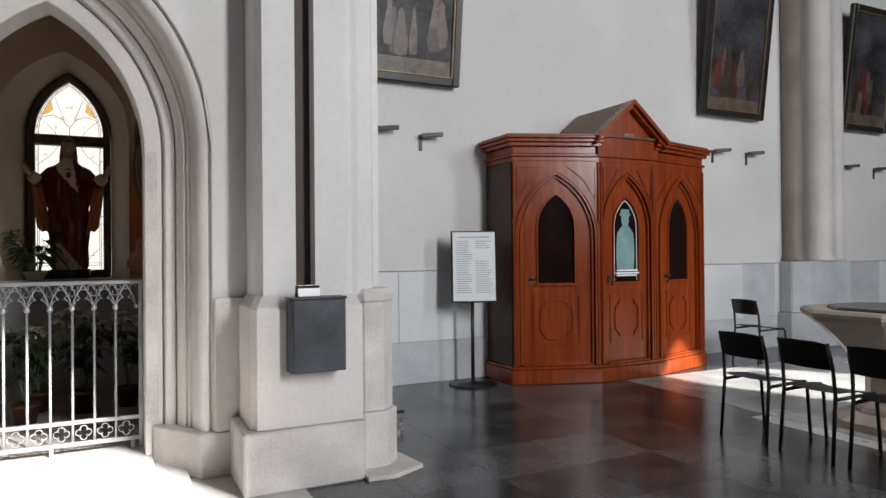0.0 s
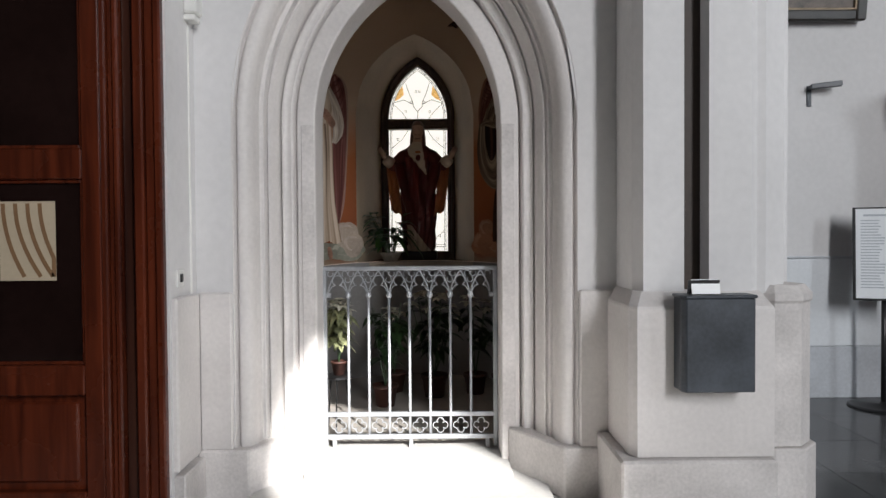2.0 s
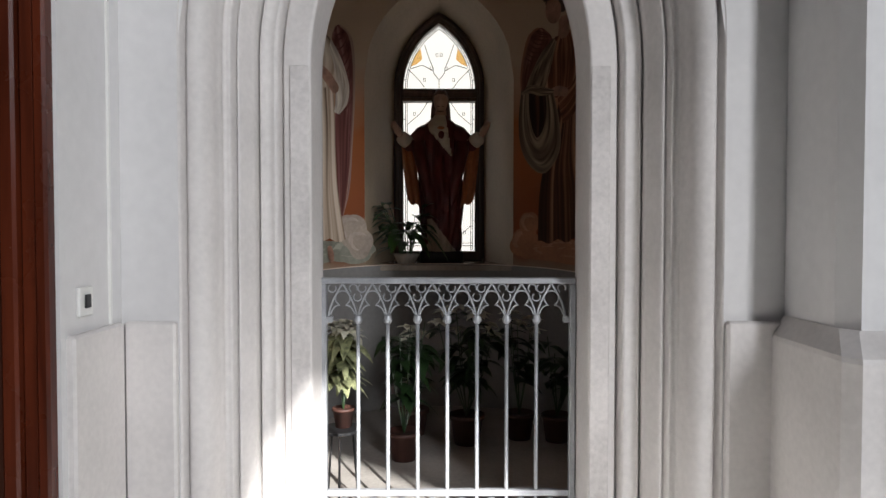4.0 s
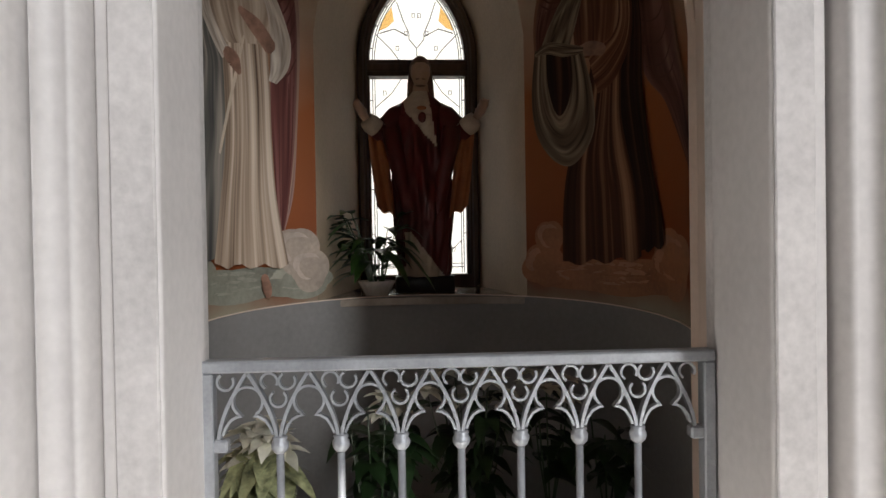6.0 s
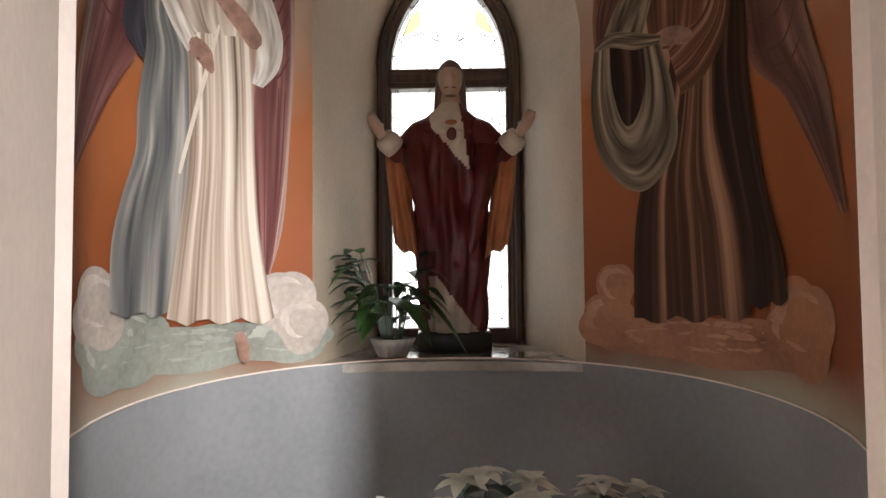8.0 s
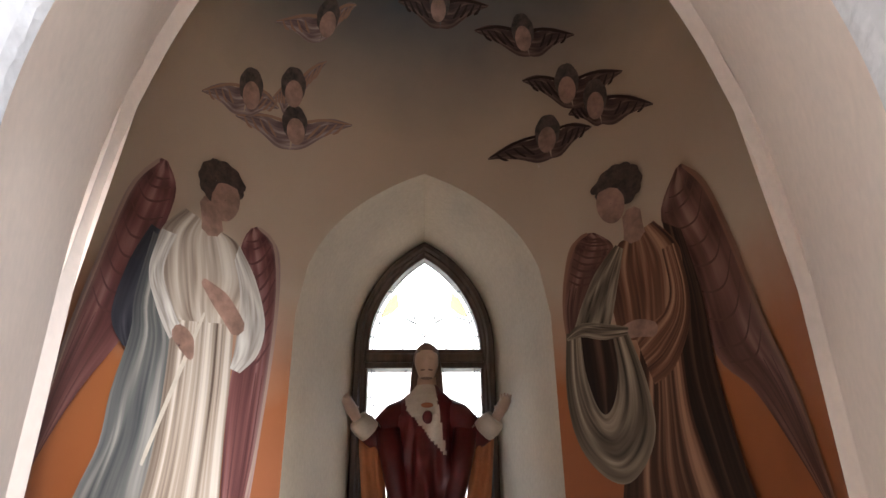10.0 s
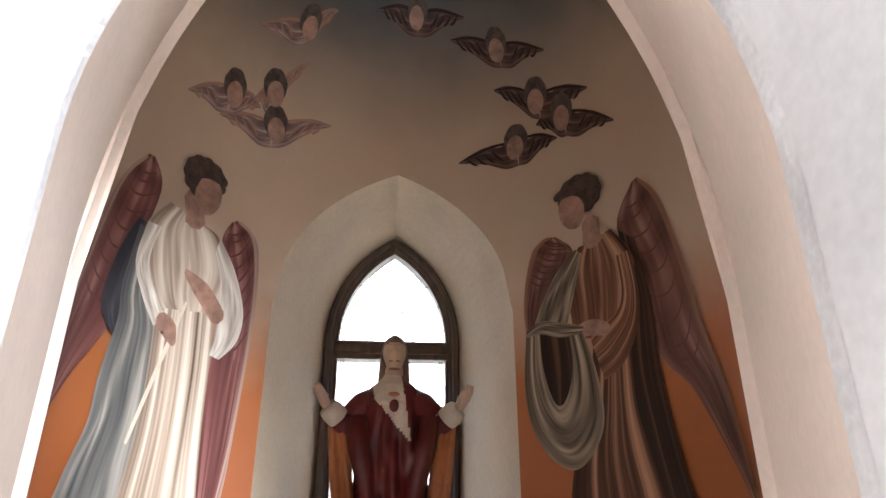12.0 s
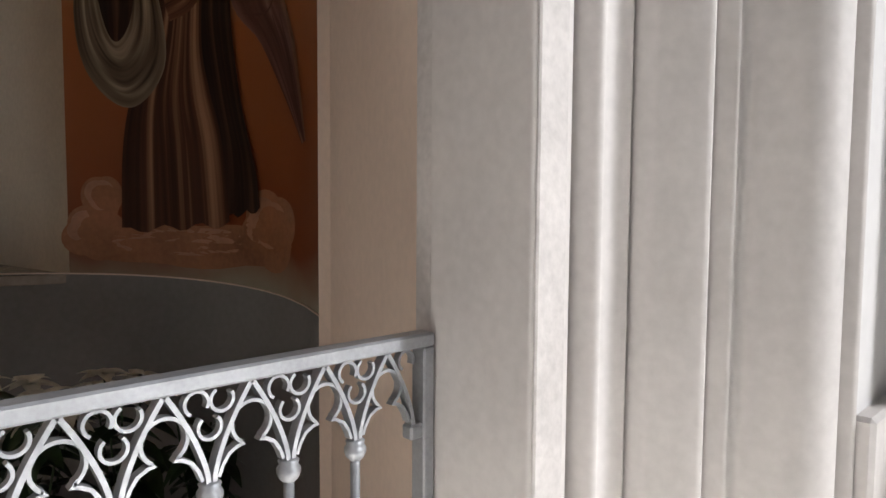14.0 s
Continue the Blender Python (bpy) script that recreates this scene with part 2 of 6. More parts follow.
def ribbon(bm, pts, y, w, d, closed=False):
    """Flat bar bent in an upright plane: (x, z) points, w wide in the plane, d deep."""
    n = len(pts)
    rings = []
    for i, (x, z) in enumerate(pts):
        a, b = (pts[(i - 1) % n], pts[(i + 1) % n]) if closed else (pts[max(i - 1, 0)], pts[min(i + 1, n - 1)])
        t = Vector((b[0] - a[0], b[1] - a[1]))
        t.normalize()
        nx, nz = -t.y * w / 2, t.x * w / 2
        rings.append([(x + nx, y - d / 2, z + nz), (x - nx, y - d / 2, z - nz), (x - nx, y + d / 2, z - nz), (x + nx, y + d / 2, z + nz)])
    if closed:
        rings.append(rings[0])
    loft(bm, rings, True, not closed)


def arc(cx, cz, r, a0, a1, n=10):
    return [(cx + r * math.cos(radians(a0 + (a1 - a0) * i / n)), cz + r * math.sin(radians(a0 + (a1 - a0) * i / n))) for i in range(n + 1)]


def arch_line(c, h, e, zs, z0, n=14, full=True):
    """Pointed arch: half width h, arc centres set e past the axis, springing zs, feet z0. (x, z) from the left foot over to the right foot."""
    r = h + e
    top = math.acos(e / r)
    left = [(c - h, z0)] + [(c + e - r * math.cos(top * i / n), zs + r * math.sin(top * i / n)) for i in range(n + 1)]
    return left + [(2 * c - x, z) for x, z in left[-2::-1]]


def arch_height(x, c, h, e, zs):
    q = (h + e) ** 2 - (abs(x - c) + e) ** 2
    return zs + math.sqrt(max(q, 0.0))


def arched_wall(bm, x0, x1, z0, z1, yf, yb, holes, n=16):
    """Wall with pointed openings (c, h, e, springing, sill), front at yf and back at yb."""
    cuts = [x0]
    for c, h, e, zs, sill in holes:
        cuts += [c - h + 2 * h * i / (2 * n) for i in range(2 * n + 1)]
    cuts.append(x1)

    def face(*ps):
        bm.faces.new([bm.verts.new(p) for p in ps])
    for a, b in zip(cuts, cuts[1:]):
        mid = (a + b) / 2
        hole = next((q for q in holes if abs(mid - q[0]) < q[1]), None)
        for y in (yf, yb):
            if hole is None:
                face((a, y, z0), (b, y, z0), (b, y, z1), (a, y, z1))
            else:
                c, h, e, zs, sill = hole
                za, zb = arch_height(a, c, h, e, zs), arch_height(b, c, h, e, zs)
                face((a, y, za), (b, y, zb), (b, y, z1), (a, y, z1))
                if sill > z0:
                    face((a, y, z0), (b, y, z0), (b, y, sill), (a, y, sill))
    for c, h, e, zs, sill in holes:
        pts = arch_line(c, h, e, zs, sill, n)
        for (xa, za), (xb, zb) in zip(pts, pts[1:] + pts[:1]):
            if sill > z0 or not (za == sill and zb == sill):
                face((xa, yf, za), (xb, yf, zb), (xb, yb, zb), (xa, yb, za))
    for y0, y1 in ((yf, yb),):
        face((x0, y0, z0), (x0, y1, z0), (x0, y1, z1), (x0, y0, z1))
        face((x1, y0, z0), (x1, y1, z0), (x1, y1, z1), (x1, y0, z1))
        face((x0, y0, z1), (x1, y0, z1), (x1, y1, z1), (x0, y1, z1))
    bmesh.ops.remove_doubles(bm, verts=bm.verts, dist=1e-5)
    return bm


def sweep_arch(bm, profile, c, e, zs, z0, n=14):
    """Runs a moulding (half width, y) up one jamb, over the arch and down the other."""
    rings = []
    for h, y in profile:
        rings.append([(x, y, z) for x, z in arch_line(c, h, e, zs, z0, n)])
    return loft(bm, rings, False)


# ---- setting ----
C = -0.106          # axis of the niche
WALL_Y = 6.28       # face of the wall round the niche
AISLE_Y = 8.45      # face of the aisle wall
TOP = 13.0


def structure(name, bm, material, label, smooth=False):
    return tagged(part(name, bm, material, smooth=smooth), label, "building part", kind="structure")


floor = structure("floor", boxes((-9, 20, -5.3, 9.5, -0.3, -0.012)), FLOOR_BASE, "dark polished marble floor of the church")
structure("wall_niche", arched_wall(bmesh.new(), -1.6, 1.06, 0, TOP, WALL_Y, 6.62, [(C, 0.942, 0.481, 2.12, 0.0)]), WALL, "white plastered wall round the pointed niche")
structure("wall_aisle", boxes((1.9, 20, AISLE_Y, 8.9, 0, TOP)), WALL, "white plastered aisle wall behind the confessional")
structure("wall_pier_side", boxes((1.06, 1.95, 6.2, 8.6, 0, TOP)), WALL, "white plastered wall behind the pier")
# out-of-view walls and ceiling close the nave; their dark colour lowers the fill
structure("wall_west", boxes((-9.3, -9, -5.3, 7, 0, TOP)), UNSEEN_DARK, "unseen end wall, coloured dark to cut bounced light")
structure("wall_east", boxes((20, 20.3, -5.3, 9, 0, TOP)), UNSEEN_DARK, "unseen end wall, coloured dark to cut bounced light")
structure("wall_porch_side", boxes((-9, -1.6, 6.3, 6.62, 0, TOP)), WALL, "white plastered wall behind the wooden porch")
structure("wall_far", arched_wall(bmesh.new(), -9.3, 20.3, 0, TOP, FAR_Y, FAR_Y - 0.1, NAVE_WINDOWS), UNSEEN_DARK, "unseen dark nave wall with tall pointed windows")
structure("ceiling", boxes((-9.3, 20.3, -5.4, 9, TOP, TOP + 0.3)), UNSEEN_DARK, "unseen nave ceiling, coloured dark to cut bounced light")
structure("wall_return", boxes((-1.358, -1.25, 5.9, WALL_Y - 0.002, 0, TOP)), WALL, "white plastered return wall beside the wooden porch")

# aisle wall dado: stone foot, two painted courses, ledge
bm = boxes((1.96, 9.0, AISLE_Y - 0.02, AISLE_Y + 0.01, 0, 0.45), (10.55, 20, AISLE_Y - 0.02, AISLE_Y + 0.01, 0, 0.45), bevel=0.004)
structure("dado_aisle_foot", bm, DADO_LOW, "grey stone foot of the aisle wall")
dado = structure("dado_aisle", boxes((1.96, 9.0, AISLE_Y - 0.004, AISLE_Y + 0.01, 0.451, 1.222), (10.55, 20, AISLE_Y - 0.004, AISLE_Y + 0.01, 0.451, 1.222)), DADO_LOW, "pale grey dado panels of the aisle wall")
for k in range(16):
    x = 1.96 + k * 1.06
    if not 7.9 < x < 10.55:
        part("panel", box(bmesh.new(), x + 0.006, x + 1.054, AISLE_Y - 0.012, AISLE_Y - 0.003, 0.457, 1.218, 0.003), DADO, dado)
structure("trim_aisle", boxes((1.96, 20, AISLE_Y - 0.02, AISLE_Y + 0.01, 1.225, 1.243), bevel=0.004), DADO_LOW, "thin ledge over the dado")

# niche mouldings


def rounded(line, times=2):
    """Cuts the corners of an open line of points, twice over."""
    for _ in range(times):
        out = [line[0]]
        for a, b in zip(line, line[1:]):
            out += [tuple(p + (q - p) * f for p, q in zip(a, b)) for f in (0.25, 0.75)]
        line = out + [line[-1]]
    return line


PROFILE = [(0.556, 6.90), (0.556, 6.664), (0.557, 6.652), (0.564, 6.646), (0.574, 6.646), (0.658, 6.651), (0.666, 6.652), (0.669, 6.675), (0.677, 6.675), (0.680, 6.622), (0.690, 6.606), (0.703, 6.612), (0.722, 6.612), (0.738, 6.598),
           (0.742, 6.578), (0.744, 6.612), (0.751, 6.612), (0.753, 6.552), (0.757, 6.538), (0.793, 6.456), (0.797, 6.480), (0.805, 6.480), (0.809, 6.438), (0.814, 6.432), (0.826, 6.434), (0.836, 6.424), (0.834, 6.405), (0.842, 6.385),
           (0.846, 6.352), (0.858, 6.322), (0.878, 6.300), (0.908, 6.294), (0.922, 6.298), (0.926, 6.318), (0.934, 6.318), (0.938, 6.282), (0.945, 6.277)]
bm = bmesh.new()
sweep_arch(bm, rounded(PROFILE), C, 0.481, 2.12, 0.05, 22)
structure("trim_arch", bm, STONE, "moulded pale limestone arch of the niche", smooth=True)
# impost blocks on the inner order
for s in (-1, 1):
    x0, x1 = sorted((C + s * 0.562, C + s * 0.64))
    structure("trim_impost", boxes((x0, x1, 6.641, 6.66, 0.3, 2.115), bevel=0.003), STONE_WORN, "worn limestone jamb block under the arch")
for s in (-1, 1):
    poly = [(C + s * 0.60, 6.70), (C + s * 0.60, 6.625), (C + s * 0.86, 6.235), (C + s * 1.135, 6.235), (C + s * 1.135, 6.6), (C + s * 0.9, 6.75)]
    structure("trim_jamb_plinth", prism(bmesh.new(), poly, 0, 0.285, 0.008), STONE_WORN, "worn limestone plinth of the niche jamb")
# dado panels either side of the niche
structure("dado_right", boxes((C + 0.95, 1.052, 6.25, 6.3, 0.28, 1.145), bevel=0.008), STONE, "raised limestone dado beside the niche")
structure("dado_left", boxes((-1.232, C - 0.95, 6.25, 6.3, 0.28, 1.145), bevel=0.008), STONE, "raised limestone dado beside the niche")
structure("dado_return", boxes((-1.27, -1.225, 5.93, 6.247, 0.27, 1.145), bevel=0.008), STONE, "raised limestone dado on the return wall")
structure("trim_return_plinth", boxes((-1.27, -1.195, 5.93, 6.232, 0, 0.255), bevel=0.008), STONE_WORN, "limestone plinth of the return wall")

# niche floor and steps
structure("step_upper", boxes((C - 0.598, C + 0.598, 6.42, 6.995, 0, 0.09), bevel=0.006), STEP, "pale stone floor and step of the niche")
structure("floor_niche", boxes((-1.4, 1.2, 7.0, 9.5, -0.2, 0.088)), NICHE_FLOOR, "dusty worn stone floor inside the niche")
structure("step_lower", boxes((C - 0.85, C + 0.79, 5.92, 6.6, 0, 0.045), bevel=0.006), STEP, "low pale stone step before the niche")

# cream splay between the stone arch and the painted apse
inner = [(x, 6.895, z) for x, z in arch_line(C, 0.558, 0.481, 2.12, 0.05, 18)]
outer = [(x, 7.645, z) for x, z in arch_line(C, 0.855, 1.72, 2.2, 0.05, 18)]
rings = [[tuple(a + (b - a) * f for a, b in zip(p, q)) for p, q in zip(inner, outer)] for f in (0, 0.25, 0.5, 0.75, 1)]
bm = bmesh.new()
loft(bm, rings, False)
structure("wall_splay", bm, PINK, "cream plaster splay of the niche", smooth=True)
chips = random.Random(21)
edge_line = arch_line(C, 0.5548, 0.481, 2.12, 0.3, 70)
bm = bmesh.new()
loft(bm, [[(x, 6.885, z) for x, z in edge_line], [(x + chips.uniform(-0.002, 0.002), 6.905 + abs(chips.gauss(0, 0.0022)), z) for x, z in edge_line], [(x + (0.004 if x > C else -0.004), 6.93, z + 0.002) for x, z in edge_line]], False)
structure("trim_plaster_edge", bm, STONE_WORN, "rough broken plaster edge between stone and cream splay")
structure("wall_lip", arched_wall(bmesh.new(), -1.6, 1.4, 0.0, 5.2, 7.645, 7.71, [(C, 0.855, 1.72, 2.2, 0.0)]), PINK, "cream plaster edge before the apse")

# plain glowing sheet added beyond the niche window; stands in for daylight
DAYLIGHT_SHEET = bpy.data.materials.new("window_daylight_glow")
DAYLIGHT_SHEET.use_nodes = True
_b = DAYLIGHT_SHEET.node_tree.nodes["Principled BSDF"]
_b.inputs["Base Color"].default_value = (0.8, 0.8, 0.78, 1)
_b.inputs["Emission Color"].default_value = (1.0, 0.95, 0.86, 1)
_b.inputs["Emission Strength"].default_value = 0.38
structure("backdrop", boxes((-3.2, 2.9, 13.0, 13.05, -0.5, 7.0)), DAYLIGHT_SHEET, "plain glowing sheet added beyond the niche window as daylight")

# the apse
AX, AY, AA, AB = -0.125, 8.2, 1.06, 0.97
DOME, CROWN = 3.2, 4.65


def apse(th, z, off=0.0):
    """Point of the apse wall: angle from its axis in degrees (past 90 the flanks close in again), height, distance in front of the wall."""
    s = math.sqrt(max(0.0, 1 - ((z - DOME) / (CROWN - DOME)) ** 2)) if z > DOME else 1.0
    a, b = (AA - off) * s, (AB - off) * s
    depth = math.cos(radians(th))
    return Vector((AX + a * math.sin(radians(th)), AY + depth * (b if depth > 0 else AB), z))


def apse_th(x):
    return math.degrees(math.asin(max(-1, min(1, (x - AX) / AA))))


REV = (WIN, 0.56, 0.29, 2.6)
EDGE0, EDGE1 = apse_th(WIN - 0.56), apse_th(WIN + 0.56)
def dado_top(th):
    return 1.2 - 0.13 * (abs(th) / 124) ** 2


left = [-123 + 33 * i / 4 for i in range(4)] + [-90 + (EDGE0 + 90) * i / 16 for i in range(17)]
mid = [apse_th(WIN - 0.56 + 1.12 * i / 32) for i in range(33)]
right = [EDGE1 + (90 - EDGE1) * i / 16 for i in range(17)] + [90 + 33 * i / 4 for i in range(1, 5)]
ths = left + mid[1:-1] + right
bm = bmesh.new()
for span in (left, mid, right):
    cols = []
    for th in span:
        low = arch_height(apse(th, 2).x, *REV) if span is mid else dado_top(th)
        cols.append([apse(th, low + (CROWN - low) * (1 - (1 - i / 26) ** 1.6)) for i in range(27)])
    loft(bm, cols, False)
bmesh.ops.remove_doubles(bm, verts=bm.verts, dist=1e-4)
structure("wall_apse", bm, MURAL, "curved apse wall painted rust orange and cream", smooth=True)
bm = bmesh.new()
loft(bm, [[apse(th, z) for z in (0.05, 0.4, 0.8, dado_top(th) + 0.002)] for th in ths], False)
structure("dado_apse", bm, APSE_DADO, "smooth grey painted dado of the apse", smooth=True)
bm = bmesh.new()
loft(bm, [[apse(th, dado_top(th) + z, o) for z, o in ((-0.003, 0.0), (-0.003, 0.005), (0.003, 0.005), (0.003, 0.0))] for th in ths], True)
structure("trim_apse", bm, PINK, "thin pale line over the apse dado", smooth=True)
# window reveal
front = [(x, apse(apse_th(x), z).y + 0.002, z) for x, z in arch_line(WIN, 0.56, 0.29, 2.6, 1.17, 18)]
back = [(x, 9.96, z) for x, z in arch_line(WIN, 0.40, 0.35, 2.72, 1.17, 18)]
soft = [tuple(a + (b - a) * 0.12 for a, b in zip(p, q)) for p, q in zip(front, back)]
bm = bmesh.new()
loft(bm, [front, soft, back], False)
structure("wall_window_reveal", bm, REVEAL, "splayed plaster window reveal")
structure("wall_behind_window", arched_wall(bmesh.new(), -1.2, 0.9, 0.9, 3.9, 9.955, 10.12, [(WIN, 0.399, 0.35, 2.72, 1.2)]), REVEAL, "plaster edge round the niche window")
sill_poly = [(WIN - 0.555, 9.06), (WIN - 0.30, 9.13), (WIN, 9.155), (WIN + 0.30, 9.13), (WIN + 0.555, 9.06), (WIN + 0.42, 9.97), (WIN - 0.42, 9.97)]
sill_poly = [(x, y - 0.02 if y < 9.5 else y) for x, y in sill_poly]
structure("window_sill", prism(bmesh.new(), sill_poly, 1.15, 1.19, 0.004), pm("sill_marble", (0.42, 0.36, 0.30), 0.16, 0.2, 3, 30, 0.02), "polished brown marble window sill")

# ---- niche window ----
win = thing("window_1", (WIN, 10.0, 1.2), "pointed leaded window with a brown wooden frame and transom", "window", kind="structure")
bm = bmesh.new()
sweep_arch(bm, [(0.398, 9.93), (0.385, 9.915), (0.365, 9.915), (0.355, 9.94), (0.345, 9.94), (0.335, 9.965), (0.321, 9.97), (0.321, 10.05), (0.398, 10.05), (0.398, 9.93)], WIN, 0.35, 2.72, 1.2, 18)
part("window_frame", bm, FRAME_WOOD, win)
bm = boxes((WIN - 0.385, WIN + 0.385, 9.93, 10.05, 1.19, 1.272), (WIN - 0.335, WIN + 0.335, 9.945, 10.05, 2.605, 2.715), (WIN - 0.335, WIN + 0.335, 9.925, 9.95, 2.635, 2.685), bevel=0.006)
part("transom", bm, FRAME_WOOD, win)


def slab(bm, pts, y0, y1):
    a, b = [bm.verts.new((x, y0, z)) for x, z in pts], [bm.verts.new((x, y1, z)) for x, z in pts]
    n = len(pts)
    bm.faces.new(a)
    bm.faces.new(b[::-1])
    for i in range(n):
        bm.faces.new((a[i], a[(i + 1) % n], b[(i + 1) % n], b[i]))


for pts in (arch_line(WIN, 0.323, 0.35, 2.72, 2.71, 14), [(WIN - 0.323, 1.27), (WIN + 0.323, 1.27), (WIN + 0.323, 2.61), (WIN - 0.323, 2.61)]):
    bm = bmesh.new()
    slab(bm, pts, 9.998, 10.003)
    part("pane", bm, PANE, win, "clear leaded pane").visible_shadow = False
for s in (-1, 1):
    bm = bmesh.new()
    slab(bm, [(WIN + s * 0.15, 2.985), (WIN + s * 0.20, 2.94), (WIN + s * 0.25, 2.92), (WIN + s * 0.215, 3.01), (WIN + s * 0.165, 3.08)], 9.990, 9.994)
    part("pane", bm, AMBER, win, "amber stained pane").visible_shadow = False
bm = bmesh.new()
LY = 9.987
for h in (0.285, 0.30):
    ribbon(bm, arch_line(WIN, h, 0.35, 2.72, 1.28, 12), LY, 0.0055, 0.006)
ribbon(bm, [(WIN - 0.3, 1.32), (WIN + 0.3, 1.32)], LY, 0.006, 0.006)
ribbon(bm, [(WIN - 0.3, 1.345), (WIN + 0.3, 1.345)], LY, 0.005, 0.006)
for z in (1.55, 1.85, 2.15, 2.45, 2.8, 2.95, 3.08):
    hw = 0.3 if z < 2.72 else max(0.0, math.sqrt(max(0, 0.65 ** 2 - (z - 2.72) ** 2)) - 0.35)
    for s in (-1, 1):
        ribbon(bm, [(WIN + s * hw, z), (WIN + s * min(hw + 0.03, 0.322), z)], LY, 0.006, 0.006)
for s in (-1, 1):
    ribbon(bm, [(WIN + s * 0.0, 2.72), (WIN + s * 0.0, 2.80), (WIN + s * 0.05, 2.86), (WIN + s * 0.05, 2.90), (WIN + s * 0.09, 2.99), (WIN + s * 0.13, 3.11)], LY, 0.006, 0.006)
    ribbon(bm, [(WIN + s * 0.05, 2.88), (WIN + s * 0.15, 2.93), (WIN + s * 0.25, 2.9)], LY, 0.006, 0.006)
    ribbon(bm, [(WIN + s * 0.12, 2.72), (WIN + s * 0.17, 2.79), (WIN + s * 0.28, 2.90)], LY, 0.005, 0.006)
    ribbon(bm, [(WIN + s * 0.10, 2.605), (WIN + s * 0.17, 2.5), (WIN + s * 0.285, 2.40)], LY, 0.005, 0.006)
    ribbon(bm, [(WIN + s * 0.16, 1.345), (WIN + s * 0.20, 1.42), (WIN + s * 0.285, 1.50)], LY, 0.005, 0.006)
    for x, z in ((0.07, 2.90), (0.02, 3.02), (0.22, 2.5), (0.23, 1.44), (0.13, 2.80)):
        ribbon(bm, [(WIN + s * x - 0.009, z - 0.014), (WIN + s * x + 0.009, z - 0.014), (WIN + s * x + 0.009, z + 0.014), (WIN + s * x - 0.009, z + 0.014)], LY, 0.005, 0.006, True)
part("leading", bm, LEAD, win, "thin black lead lines")

# ---- pier beside the niche ----
pier = thing("stone_pier", (1.4, 6.0, 0), "pale limestone pier with a dark groove and stepped plinth", "pier", kind="structure")
part("plinth", boxes((0.936, 1.682, 5.75, 6.275, 0, 0.37), bevel=0.012), STONE_WORN, pier)
bm = bmesh.new()
rings = []
for z, x0, x1, y in ((0.374, 0.995, 1.685, 5.80), (1.085, 0.995, 1.685, 5.80), (1.10, 0.998, 1.68, 5.806), (1.165, 1.045, 1.66, 5.90)):
    rings.append([(x0 + 0.03, y, z), (x1, y, z), (x1, 6.27, z), (x0, 6.27, z), (x0, y + 0.05, z)])
loft(bm, rings, True, True)
part("dado_block", bm, STONE, pier)
part("pilaster", prism(bmesh.new(), [(1.05, 6.275), (1.05, 5.98), (1.085, 5.905), (1.287, 5.905), (1.287, 6.1), (1.2, 6.275)], 1.1, TOP), WALL, pier)
# back of the recess, shade given by colour rather than depth
part("groove", boxes((1.28, 1.42, 6.02, 6.1, 1.12, TOP)), RECESS_SHADE, pier, "groove between the shafts, its shade coloured dark brown")
part("shaft", prism(bmesh.new(), [(1.41, 6.1), (1.41, 5.905), (1.62, 5.905), (1.66, 5.935), (1.70, 5.925), (1.82, 5.985), (1.86, 6.08), (1.88, 6.25), (1.5, 6.25)], 1.1, TOP), WALL, pier)


def octagon(cx, cy, r, turn=22.5):
    return [(cx + r * math.cos(radians(turn + 45 * k)), cy + r * math.sin(radians(turn + 45 * k))) for k in range(8)]


bm = bmesh.new()
rings = [[(x, y, z) for x, y in octagon(1.80, 6.06, r)] for r, z in ((0.175, 0.39), (0.175, 1.10), (0.185, 1.115), (0.185, 1.15), (0.15, 1.19))]
loft(bm, rings, True, True)
part("shaft_base", bm, STONE_WORN, pier)
part("shaft_plinth", prism(bmesh.new(), octagon(1.80, 6.06, 0.205), 0, 0.385, 0.006), STONE_WORN, pier)
part("foot_slab", prism(bmesh.new(), [(1.68, 5.70), (1.86, 5.68), (2.10, 5.80), (2.06, 6.1), (1.9, 6.3), (1.68, 6.3)], 0, 0.028, 0.003), STONE_WORN, pier)

# shafts on the aisle wall
col = thing("wall_shafts", (9.75, 8.4, 0), "cluster of pale round shafts on the aisle wall", "pier", kind="structure")
part("plinth", prism(bmesh.new(), [(9.05, 8.45), (9.05, 8.22), (9.25, 8.05), (10.3, 8.05), (10.5, 8.22), (10.5, 8.45)], 0, 0.5, 0.01), DADO_LOW, col)
part("base", prism(bmesh.new(), [(9.1, 8.45), (9.1, 8.25), (9.3, 8.1), (10.25, 8.1), (10.45, 8.25), (10.45, 8.45)], 0.5, 1.25, 0.02), DADO_LOW, col)
# leftmost shaft is coloured as the shaded one of the cluster
for x, y, r in ((9.28, 8.36, 0.14), (9.75, 8.28, 0.2), (10.25, 8.36, 0.14)):
    bm = bmesh.new()
    lathe(bm, [(r * 1.15, 1.25), (r * 1.15, 1.29), (r, 1.34), (r, TOP)], 20, (x, y, 0))
    part("shaft", bm, SHADED_STONE if x < 9.5 else STONE, col, smooth=True)

# ---- railing ----
RY = 6.888
rail = thing("iron_railing", (C, RY, 0.09), "silver painted iron railing with gothic tracery across the niche", "railing")
part("top_rail", boxes((-0.668, 0.446, RY - 0.02, RY + 0.02, 1.227, 1.253), bevel=0.004), IRON, rail)
for x in (-0.655, 0.433):
    part("stile", boxes((x - 0.013, x + 0.013, RY - 0.018, RY + 0.018, 0.095, 1.226), bevel=0.003), IRON, rail)
